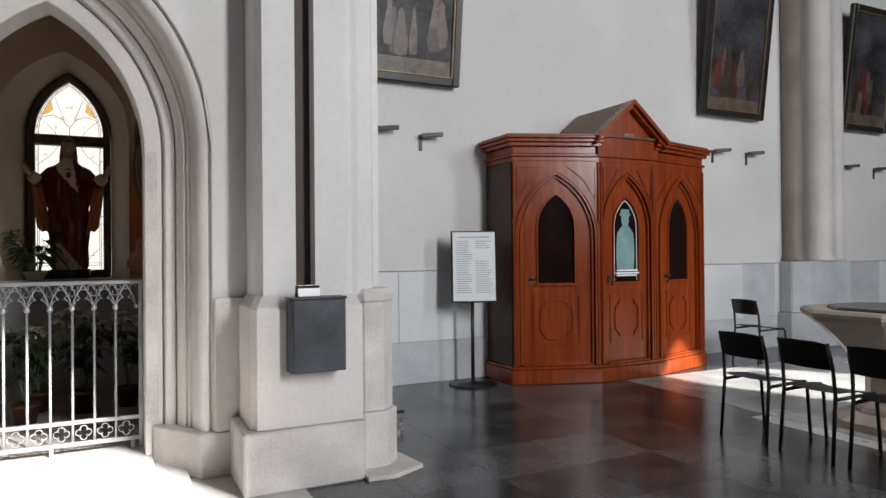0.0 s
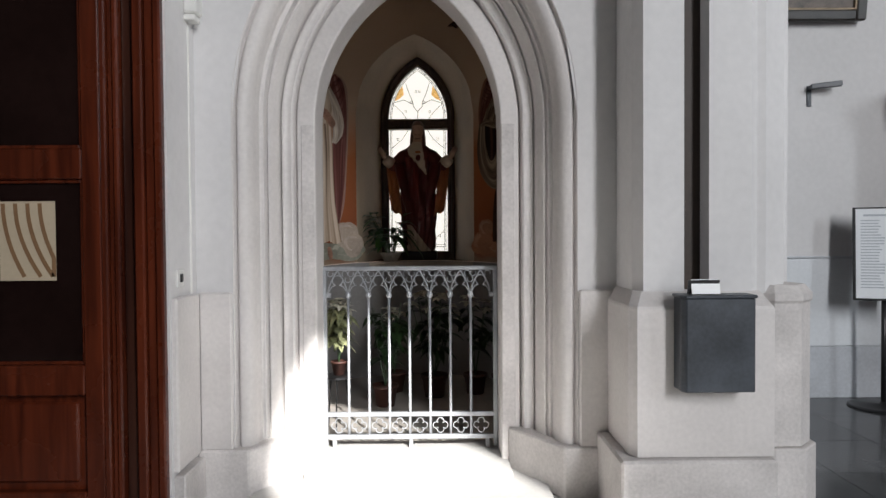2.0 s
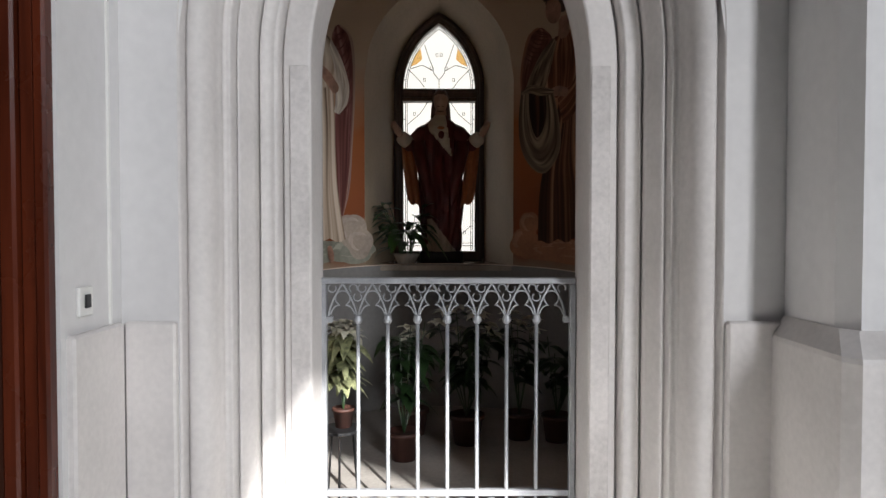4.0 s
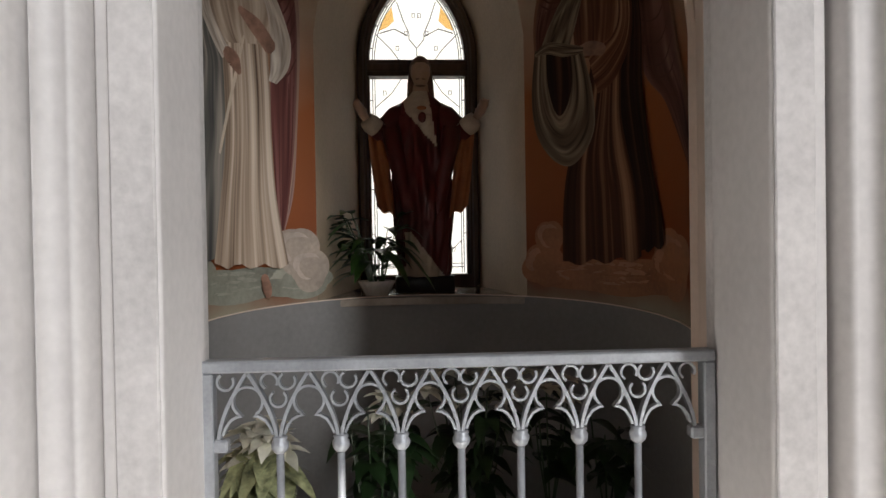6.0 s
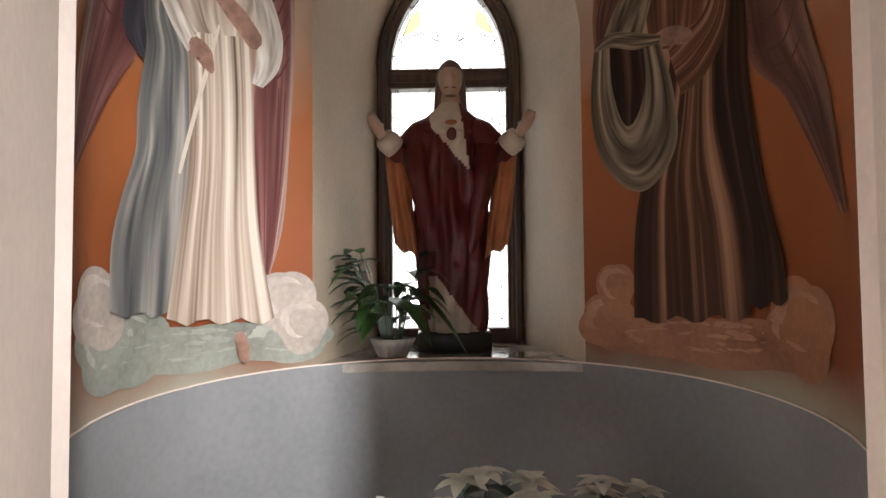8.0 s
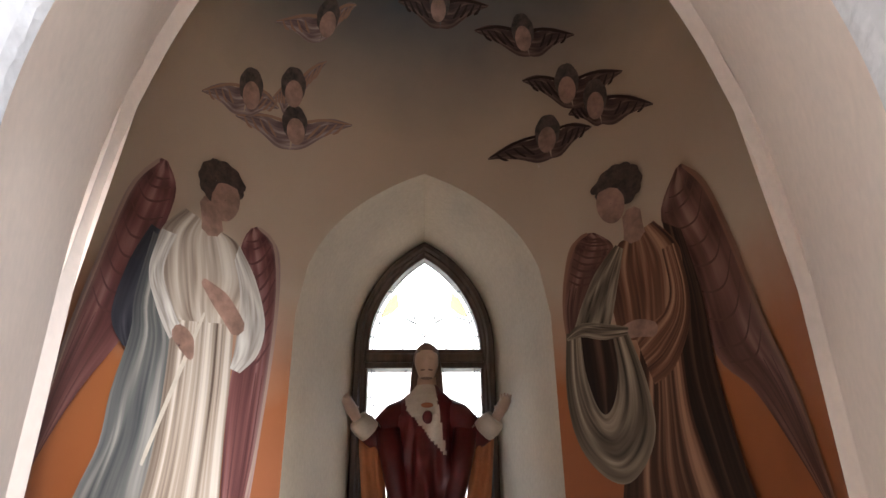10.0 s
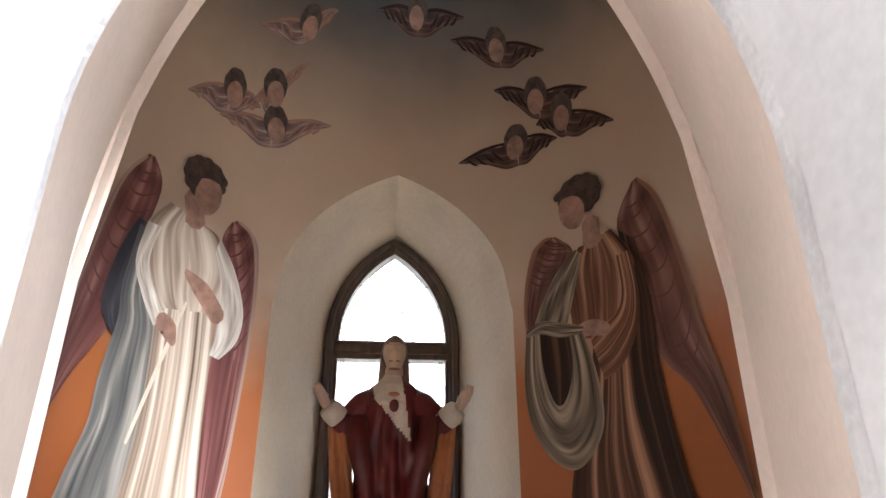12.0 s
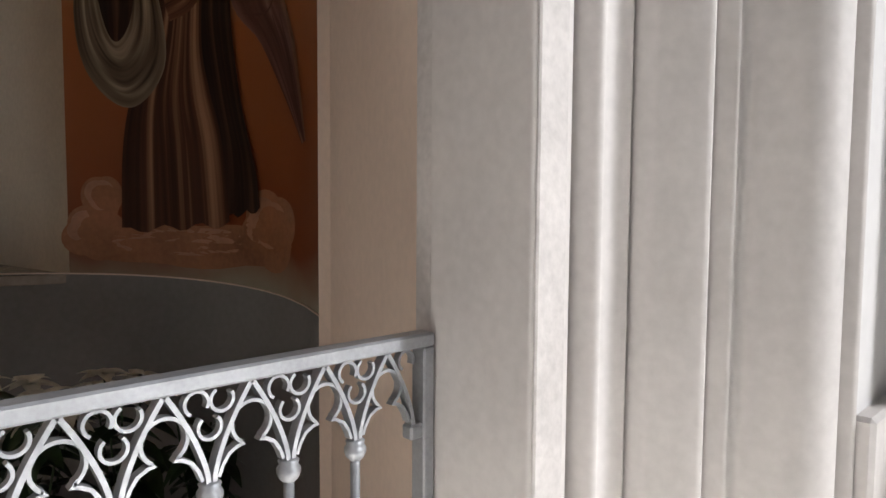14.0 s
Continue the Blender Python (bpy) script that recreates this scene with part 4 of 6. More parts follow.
mu.patch("painted_mantle", P_BLUE, [(-75, 2.72), (-77, 2.46), (-76.2, 2.33), (-78.6, 2.12), (-79, 1.96), (-83, 1.8), (-86, 1.64), (-86, 1.44)], [(-66, 2.7), (-66, 2.5), (-62, 2.36), (-60, 2.22), (-60, 2.05), (-60, 1.85), (-60, 1.65), (-62, 1.42)], hem=0.012)
mu.patch("painted_skirt", P_SKIRT, [(-65.4, 2.46), (-64.6, 2.2), (-64.8, 1.95), (-67, 1.70), (-70, 1.40)], [(-49, 2.5), (-48.2, 2.26), (-47.8, 2), (-46.6, 1.72), (-43, 1.38)], hem=0.015)
mu.patch("painted_robe", P_ROBE, [(-66.8, 2.885), (-73, 2.74), (-72.5, 2.59), (-68.5, 2.48), (-65.6, 2.435)], [(-55, 2.86), (-50, 2.83), (-46.5, 2.7), (-48, 2.56), (-48.8, 2.49)], across=14)
mu.patch("painted_sleeve", P_SLEEVE, [(-72.6, 2.75), (-74.4, 2.58), (-70.4, 2.46), (-65.2, 2.36)], [(-67.8, 2.76), (-70, 2.6), (-65.5, 2.48), (-62, 2.41)])
mu.patch("painted_sleeve", P_SLEEVE, [(-50.2, 2.83), (-45, 2.71), (-41.2, 2.53), (-42, 2.39), (-46, 2.3)], [(-51, 2.76), (-48.5, 2.63), (-48, 2.5), (-48, 2.39), (-48.6, 2.31)])
mu.stroke("painted_arm", P_SKIN, [(-47.5, 2.47), (-52.5, 2.56), (-58.5, 2.625)], [2.2, 2.4, 1.0])
mu.stroke("painted_staff", ROBE, [(-57, 2.5), (-60.2, 2.31), (-67, 1.92)], [0.35, 0.55, 0.5])
mu.stroke("painted_arm", P_SKIN, [(-64, 2.40), (-61, 2.37), (-58.8, 2.315)], [1.8, 2.3, 0.9])
mu.stroke("painted_foot", P_SKIN, [(-51.5, 1.34), (-50.6, 1.28), (-50, 1.235)], [1.2, 1.6, 1.0])
mu.stroke("painted_neck", P_SKIN, [(-60.4, 2.97), (-59, 2.90), (-58.2, 2.845)], [3.0, 3.0, 3.2])
mu.oval("painted_hair", P_CURL, -57.8, 3.075, 6.6, 0.098, 11, 0.10, 12)
mu.oval("painted_face", P_SKIN, -55.8, 3.005, 4.1, 0.098, 0, 0, -10)
mu.stroke("painted_hair", P_CURL, [(-61.5, 3.02), (-60, 3.09), (-56, 3.115), (-51, 3.10)], [1.8, 2.0, 1.7, 1.2])
mu.end()

# figure in a brown robe holding a grey cloth
mu = Mural("wall_mural", "mural of a robed winged figure in brown holding a grey cloth", (58, 1.25))
mu.begin("painted_cloud")
for m, th, z, rt, rz, q in ((RUST, 62, 1.31, 26, 0.08, 7), (RUST, 36, 1.36, 6, 0.10, 4), (RUST, 38, 1.50, 4, 0.09, 3), (RUST, 84, 1.38, 9, 0.14, 4)):
    mu.disc(m, th, z, rt, rz, q, 0.2)
    mu.disc(GLOW[m], th - rt * 0.15, z + rz * 0.22, rt * 0.7, rz * 0.62, q, 0.2)
    mu.disc(m, th + rt * 0.1, z + rz * 0.12, rt * 0.6, rz * 0.5, q, 0.2)
mu.wing(P_DARKWING, P_DARKQUILL, P_DARKEDGE, [(72.2, 3.05), (78.8, 2.91), (84.5, 2.62), (89, 2.3), (94.8, 2.07), (98, 1.85), (100, 1.71)], [(70, 3.045), (63.2, 2.88), (68.8, 2.61), (72, 2.27), (80.8, 2.11), (88.2, 1.93), (98, 1.70)])
mu.wing(P_DARKWING, P_DARKQUILL, P_DARKEDGE, [(42.5, 2.94), (37.5, 2.9), (34.8, 2.75), (33.8, 2.6), (34.2, 2.46)], [(44.2, 2.935), (49, 2.84), (45, 2.73), (41, 2.6), (38, 2.46)])
mu.patch("painted_mantle", P_DUSK, [(64, 2.85), (64, 2.57), (62, 2.26), (64, 1.99), (66, 1.74), (66, 1.42)], [(69, 2.78), (71.8, 2.5), (72.2, 2.19), (75.5, 1.85), (79.8, 1.61), (81, 1.46)], hem=0.012)
mu.patch("painted_skirt", P_BROWN, [(53, 2.4), (50, 2.15), (45, 1.9), (43, 1.68), (42.5, 1.37)], [(64, 2.4), (63.5, 2.12), (65.5, 1.94), (69, 1.72), (71, 1.40)], hem=0.015, across=14)
mu.patch("painted_robe", P_TUNIC, [(51, 2.845), (46.2, 2.74), (46.8, 2.58), (47.8, 2.42)], [(61.5, 2.875), (67.6, 2.72), (67, 2.57), (64, 2.38)], across=14)
mu.patch("painted_sleeve", P_CLOTH, [(49.8, 2.84), (43.8, 2.75), (39.2, 2.62), (36.2, 2.5)], [(51.8, 2.81), (49, 2.66), (46.8, 2.54), (44.5, 2.45)])
mu.patch("painted_sleeve", P_TUNIC, [(67, 2.74), (68.4, 2.56), (67, 2.41), (61.2, 2.27), (55.2, 2.22)], [(62.5, 2.74), (63, 2.57), (60.5, 2.49), (55.2, 2.45), (52, 2.41)])
mu.stroke("painted_arm", P_SKIN, [(57.5, 2.43), (52.8, 2.455), (47.5, 2.45)], [1.6, 2.0, 1.2])
mu.patch("painted_hollow", P_DUSK, [(37, 2.48), (37, 2.28), (39, 2.12), (41.5, 2.06)], [(49, 2.45), (50, 2.28), (47, 2.13), (43, 2.06)])
mu.patch("painted_cloth", P_CLOTH, [(34.4, 2.5), (33.2, 2.25), (34.8, 2.05), (39.5, 1.92), (45.4, 1.875), (51, 1.95), (54, 2.07), (53.2, 2.25), (50, 2.46)], [(38, 2.48), (38.2, 2.34), (39.2, 2.24), (40.5, 2.17), (42, 2.14), (43.8, 2.16), (45.6, 2.23), (46.4, 2.33), (46, 2.46)], 44)
mu.patch("painted_cloth", P_CLOTH, [(34.2, 2.48), (38, 2.53), (44, 2.51), (50.5, 2.47)], [(34.6, 2.465), (38.5, 2.47), (44, 2.44), (50, 2.44)])
mu.stroke("painted_neck", P_SKIN, [(55.5, 2.96), (55.5, 2.90), (55.5, 2.84)], [2.8, 2.8, 3.2])
mu.oval("painted_hair", P_CURL, 53, 3.11, 6.8, 0.10, 11, 0.10, -12)
mu.oval("painted_face", P_SKIN, 50, 3.04, 4.0, 0.10, 0, 0, 12)
mu.stroke("painted_hair", P_CURL, [(45.2, 3.13), (50, 3.15), (54, 3.12), (56.4, 3.04)], [1.2, 1.7, 2.0, 1.8])
mu.end()


def cherub(head, tip_a, tip_b, size=1.0, dark=False):
    """Winged head: hair and face between two tapering feathered wings that meet under the chin."""
    th, z = head
    mu = Mural("mural_head", "small painted winged head on the apse vault", head, "painted winged heads")
    s0 = math.sqrt(max(0.05, 1 - ((z - DOME) / (CROWN - DOME)) ** 2)) if z > DOME else 1.0
    q, k = size / s0, size
    # heads on the shaded right take the darker wing colours
    wing, feather = (P_SHADEWING, P_DUSK) if dark else (P_SMALLWING, P_DARKWING)
    for s, (tt, tz) in ((-1, tip_a), (1, tip_b)):
        dt, dz = tt - th, tz - z

        def along(f, lift):
            return (th + dt * f, z + dz * f + lift * k)
        up = [along(0.06, 0.03), along(0.28, 0.018), along(0.55, 0.036), along(0.80, 0.022), along(1.0, 0.0)]
        low = [along(0.0, -0.088), along(0.22, -0.085), along(0.50, -0.045), along(0.78, -0.018), along(0.99, -0.006)]
        mu.patch("painted_wing", wing, up, low, 18, 6)
        for f in (0.34, 0.48, 0.62, 0.76):
            mu.stroke("painted_feather", feather, [along(f + 0.10, 0.012 * (1.3 - f)), along(f, -0.022), along(f - 0.08, -0.055 + 0.03 * f)], [0.14 * q, 0.26 * q, 0.16 * q])
        mu.stroke("painted_feather", feather, [along(0.12, 0.02), along(0.5, 0.03), along(0.97, 0.0)], [0.35 * q, 0.28 * q, 0.12 * q])
    tilt = 10 if th < 0 else -10
    mu.oval("painted_hair", P_CURL, th, z + 0.022 * k, 2.75 * q, 0.066 * k, 7, 0.05, tilt)
    mu.oval("painted_face", P_SKIN, th + (0.55 if th < 0 else -0.4) * q, z - 0.010 * k, 2.0 * q, 0.052 * k, 0, 0.0, tilt)
    mu.end()


for args in (((-37.5, 4.07), (-54, 3.95), (-28.5, 4.19), 1.15), ((4.3, 4.235), (-12.7, 4.25), (23.7, 4.21), 1.05, True), ((33.9, 4.03), (16.7, 4.12), (50.4, 3.93), 1.15, True),
             ((-54.2, 3.58), (-68.1, 3.44), (-44.5, 3.58), 1.3), ((-42, 3.69), (-47, 3.62), (-33.5, 3.90), 1.3), ((-39.2, 3.51), (-56.4, 3.44), (-22.4, 3.62), 1.3),
             ((43.4, 3.71), (29.7, 3.83), (61, 3.64), 1.3, True), ((50.6, 3.57), (41.5, 3.58), (67.2, 3.40), 1.3, True), ((34.6, 3.50), (16.6, 3.46), (47.5, 3.47), 1.3, True)):
    cherub(*args)

# ---- statue on the sill ----
S_SKIN = pm("statue_skin", (0.46, 0.29, 0.20), 0.4, 0.1, 8, 60, 0.05)
S_ROBE = pm("statue_red_robe", (0.10, 0.007, 0.006), 0.4, 0.2, 6, 60, 0.08)
S_LINE = pm("statue_orange_lining", (0.36, 0.12, 0.04), 0.45, 0.15, 6, 60, 0.05)
S_TUNIC = pm("statue_cream_tunic", (0.52, 0.42, 0.32), 0.45, 0.12, 8, 60, 0.05)
S_HAIR = pm("statue_brown_hair", (0.15, 0.08, 0.05), 0.5, 0.2, 12, 60, 0.1)
S_BASE = pm("statue_dark_base", (0.02, 0.018, 0.016), 0.35, 0.2, 5, 60, 0.05)
SX, SY = -0.135, 9.55
bm = bmesh.new()
mats = [S_ROBE, S_TUNIC, S_SKIN, S_LINE, S_HAIR, S_BASE]


def paint(fs, k):
    for f in fs:
        f.material_index = k
        f.smooth = True


rings = []
SECTIONS = [(1.285, 0.148, 0.118), (1.32, 0.155, 0.122), (1.42, 0.160, 0.120), (1.55, 0.168, 0.122), (1.68, 0.178, 0.125), (1.78, 0.182, 0.128), (1.86, 0.172, 0.126), (1.98, 0.165, 0.120), (2.12, 0.165, 0.115), (2.24, 0.168, 0.110),
            (2.31, 0.150, 0.100), (2.35, 0.112, 0.085), (2.385, 0.070, 0.060), (2.41, 0.052, 0.050), (2.45, 0.048, 0.046)]
for i in range(121):
    f = i / 120 * (len(SECTIONS) - 1)
    j = min(int(f), len(SECTIONS) - 2)
    g = f - j
    z, rx, ry = (SECTIONS[j][d] + (SECTIONS[j + 1][d] - SECTIONS[j][d]) * g for d in range(3))
    ring = []
    for k in range(112):
        a = 2 * math.pi * k / 112
        fold = 0.010 * math.sin(a * 9 + 5 * z) + 0.007 * math.sin(a * 17 - 9 * z + 1.3 * math.sin(7 * z))
        fold *= max(0.0, min(1.0, (2.36 - z) / 0.25))
        sag = 0.016 * math.sin(14 * (z + 0.55 * math.cos(a))) if math.sin(a) < 0 and 1.6 < z < 2.25 else 0
        lean = 0.03 * max(0, (1.6 - z))
        ring.append((SX + lean + (rx + fold) * math.cos(a), SY + (ry + fold + sag) * math.sin(a), z))
    rings.append(ring)
fs = loft(bm, rings, True, True)
paint(fs, 0)
for f in fs:
    m = f.calc_center_median()
    dx = m.x - SX
    if m.y < SY and m.z > 2.04 and -0.085 < dx + (m.z - 2.2) * 0.15 < 0.07 and m.z > 2.16 - dx * 1.2:
        f.material_index = 1
    if m.y < SY - 0.02 and m.z < 1.56 and dx < 0.12 and m.z < 1.56 - (dx + 0.08) * 1.3 and dx > -0.11:
        f.material_index = 1
    if m.z > 2.405:
        f.material_index = 2
for s in (-1, 1):
    sh, el, wr, hd = Vector((SX + s * 0.085, SY, 2.30)), Vector((SX + s * 0.225, SY - 0.03, 2.14)), Vector((SX + s * 0.325, SY - 0.10, 2.225)), Vector((SX + s * 0.392, SY - 0.115, 2.335))
    paint(tube(bm, [sh, sh.lerp(el, 0.35) + Vector((s * 0.01, 0, 0.012)), sh.lerp(el, 0.7) + Vector((s * 0.012, 0, 0.008)), el, el.lerp(wr, 0.45)], [0.055, 0.072, 0.074, 0.068, 0.060], 16), 0)
    paint(tube(bm, [el.lerp(wr, 0.3), el.lerp(wr, 0.75), wr], [0.056, 0.060, 0.050], 12), 1)
    paint(tube(bm, [wr, wr.lerp(hd, 0.45), hd.lerp(wr, 0.15), hd], [0.022, 0.030, 0.026, 0.010], 10), 2)
    for q in range(4):
        base = hd.lerp(wr, 0.35) + Vector((s * (q - 1.5) * 0.011, -0.004, -0.004))
        paint(tube(bm, [base, base + Vector((s * 0.012 + (q - 1.5) * 0.004, -0.006, 0.055 - 0.006 * abs(q - 1.2))), ], [0.0085, 0.005], 6), 2)
    paint(tube(bm, [wr.lerp(hd, 0.3), wr.lerp(hd, 0.55) + Vector((-s * 0.038, -0.008, 0.0))], [0.011, 0.006], 6), 2)
    # hanging sleeves: red folds behind, orange lining in front, open gap to the body
    rows = []
    for i in range(15):
        f = i / 14
        zz = 2.16 - 0.46 * f
        outer = SX + s * (0.322 - 0.03 * f - 0.02 * f * f)
        inner = SX + s * (0.215 - 0.055 * f)
        rows.append([(inner + (outer - inner) * g, SY - 0.055 + 0.018 * math.sin(g * 13 + 3 * f) - 0.03 * f, zz - 0.05 * (1 - g) * f + 0.012 * math.sin(9 * g + 5) * f) for g in (j / 10 for j in range(11))])
    back = [[(x, y + 0.035, z - 0.004) for x, y, z in r] for r in rows]
    paint(loft(bm, rows, False), 3)
    paint(loft(bm, back, False), 0)
    paint(loft(bm, [[p[0] for p in rows], [p[0] for p in back]], False), 0)
    paint(loft(bm, [[p[-1] for p in rows], [p[-1] for p in back]], False), 3)
    paint(loft(bm, [rows[-1], back[-1]], False), 3)
    hang = [(el + Vector((-s * (0.05 + d * 0.20), -0.045, -0.02 - d)), w) for d, w in ((-0.06, 0.06), (0.12, 0.054), (0.30, 0.046), (0.44, 0.036), (0.52, 0.012))]
    paint(tube(bm, [p for p, w in hang], [w for p, w in hang], 12), 0)
# head: one turned form with brow, nose, cheeks and pointed beard; hair parted over it
rings = []
for i in range(29):
    f = i / 28
    zz = 2.418 + 0.205 * f
    w = max(0.03, 1 - (2 * f - 1) ** 2) ** 0.42 * (0.70 + 0.30 * min(1, f / 0.45))
    ring = []
    for k in range(40):
        a = 2 * math.pi * k / 40
        d = -math.sin(a)
        nose = 0.020 * math.exp(-((a - 1.5 * math.pi) / 0.16) ** 2) * math.exp(-((f - 0.50 - 0.02) / 0.10) ** 2)
        brow = 0.006 * math.exp(-((f - 0.64) / 0.05) ** 2) - 0.010 * math.exp(-((f - 0.575) / 0.035) ** 2) * math.exp(-((abs(a - 1.5 * math.pi) - 0.42) / 0.2) ** 2)
        chin = 0.012 * math.exp(-((f - 0.12) / 0.12) ** 2)
        rr = (nose + brow + chin) * max(0.0, d)
        ring.append((SX + (0.060 * w + rr) * math.cos(a), SY - 0.014 + (0.072 * w + rr) * math.sin(a), zz))
    rings.append(ring)
fs = loft(bm, rings, True, True)
paint(fs, 2)
for f in fs:
    m = f.calc_center_median()
    dx, g = abs(m.x - SX), (m.z - 2.418) / 0.205
    if g < 0.10 or (g < 0.24 and dx > 0.048) or (0.25 < g < 0.285 and 0.006 < dx < 0.026):
        f.material_index = 4
    if m.y > SY - 0.02 or g > 0.76 - 0.9 * dx:
        f.material_index = 4
r = bmesh.ops.create_uvsphere(bm, u_segments=20, v_segments=14, radius=1, matrix=Matrix.LocRotScale((SX, SY + 0.012, 2.545), None, (0.068, 0.080, 0.084)))
paint({f for v in r["verts"] for f in v.link_faces}, 4)
for s in (-1, 1):
    paint(tube(bm, [(SX + s * 0.046, SY + 0.012, 2.55), (SX + s * 0.050, SY + 0.012, 2.46), (SX + s * 0.058, SY + 0.006, 2.38), (SX + s * 0.066, SY, 2.345)], [0.022, 0.030, 0.026, 0.012], 10), 4)
r = bmesh.ops.create_uvsphere(bm, u_segments=12, v_segments=8, radius=1, matrix=Matrix.LocRotScale((SX + 0.005, SY - 0.112, 2.235), None, (0.026, 0.014, 0.032)))
paint({f for v in r["verts"] for f in v.link_faces}, 0)
r = bmesh.ops.create_uvsphere(bm, u_segments=12, v_segments=8, radius=1, matrix=Matrix.LocRotScale((SX + 0.002, SY - 0.108, 2.292), None, (0.030, 0.008, 0.013)))
paint({f for v in r["verts"] for f in v.link_faces}, 3)
prism_poly = [(SX - 0.165, SY - 0.11), (SX + 0.185, SY - 0.11), (SX + 0.195, SY + 0.13), (SX - 0.175, SY + 0.13)]
before = set(bm.faces)
prism(bm, prism_poly, 1.191, 1.288, 0.012)
paint(set(bm.faces) - before, 5)
tagged(part("statue", bm, mats), "painted plaster statue in a dark red robe on the window sill", "statue")

# ---- plants ----
LEAF = pm("green_leaf", (0.055, 0.13, 0.03), 0.35, 0.3, 12, 60, 0.1)
LEAF_PALE = pm("cream_edged_leaf", (0.36, 0.37, 0.20), 0.4, 0.4, 22, 80, 0.1, tint=(0.08, 0.15, 0.03))
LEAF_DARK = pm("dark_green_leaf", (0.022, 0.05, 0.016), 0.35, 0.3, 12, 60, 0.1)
BRACT = pm("cream_bract", (0.76, 0.74, 0.62), 0.5, 0.15, 14, 60, 0.1)
POT_WHITE = pm("white_ceramic", (0.75, 0.72, 0.68), 0.25, 0.08, 5, 60, 0.03)
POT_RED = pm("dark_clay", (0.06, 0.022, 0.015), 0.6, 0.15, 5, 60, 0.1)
SOIL = pm("soil", (0.03, 0.022, 0.015), 0.9, 0.3, 20, 90, 0.5)


def leaf(bm, base, way, length, width, droop=0.5, tip=1.0, slot=0):
    """Pointed leaf with a folded midrib that bends down towards its tip."""
    base, d = Vector(base), Vector(way).normalized()
    side = d.cross(Vector((0, 0, 1)))
    side = side.normalized() if side.length > 1e-3 else Vector((1, 0, 0))
    up = side.cross(d)
    rows = []
    for i in range(6):
        f = i / 5
        p = base + d * length * f - Vector((0, 0, 1)) * droop * length * f * f
        w = width * math.sin(math.pi * min(1, f * 0.92 + 0.08) ** 0.8) ** 0.9 if i < 5 else 0.0005
        rows.append((p - side * w - up * -0.25 * w, p, p + side * w + up * 0.25 * w))
    for f in loft(bm, rows, False):
        f.material_index, f.smooth = slot, True


rnd = random.Random(7)
# palm-like plant on the sill
plant = thing("potted_plant", (-0.41, 9.33, 1.19), "green leafy plant in a white fluted bowl on the sill", "plant")
bm = bmesh.new()
lathe(bm, [(0.062, 0.0), (0.066, 0.006), (0.088, 0.05), (0.104, 0.082), (0.100, 0.084), (0.092, 0.07)], 48, (-0.41, 9.33, 1.191), 0.05, 14)
pot = part("pot", bm, POT_WHITE, plant, "white fluted ceramic bowl", smooth=True)
bm = bmesh.new()
lathe(bm, [(0.092, 0.066), (0.05, 0.074), (0.01, 0.076)], 24, (-0.41, 9.33, 1.191))
part("soil", bm, SOIL, pot)
bm = bmesh.new()
stems = bmesh.new()
for k in range(30):
    a = rnd.uniform(0, 6.28)
    h = rnd.uniform(0.10, 0.40)
    o = Vector((-0.41 + 0.04 * math.cos(a), 9.33 + 0.035 * math.sin(a), 1.26))
    t = o + Vector((0.35 * h * math.cos(a) - 0.02, 0.28 * h * math.sin(a), h))
    tube(stems, [o, o.lerp(t, 0.5) + Vector((0, 0, 0.03)), t], [0.004, 0.003, 0.0025], 5)
    for q in range(2):
        b = a + rnd.uniform(-0.9, 0.9)
        leaf(bm, t - Vector((0, 0, 0.06 * q)), (math.cos(b) * 0.9 - 0.12, math.sin(b) * 0.7, rnd.uniform(0.1, 0.6)), rnd.uniform(0.15, 0.24), rnd.uniform(0.028, 0.046), rnd.uniform(0.4, 0.9))
leaf(bm, (-0.36, 9.30, 1.52), (0.75, -0.2, -0.35), 0.34, 0.05, 0.55)
leaf(bm, (-0.38, 9.28, 1.45), (0.5, -0.5, -0.2), 0.24, 0.04, 0.6)
leaf(bm, (-0.45, 9.30, 1.62), (-0.9, -0.2, 0.35), 0.28, 0.04, 0.8)
leaf(bm, (-0.45, 9.30, 1.45), (-0.9, -0.3, 0.15), 0.27, 0.042, 0.7)
part("stalk", stems, LEAF, plant)
part("foliage", bm, LEAF, plant)


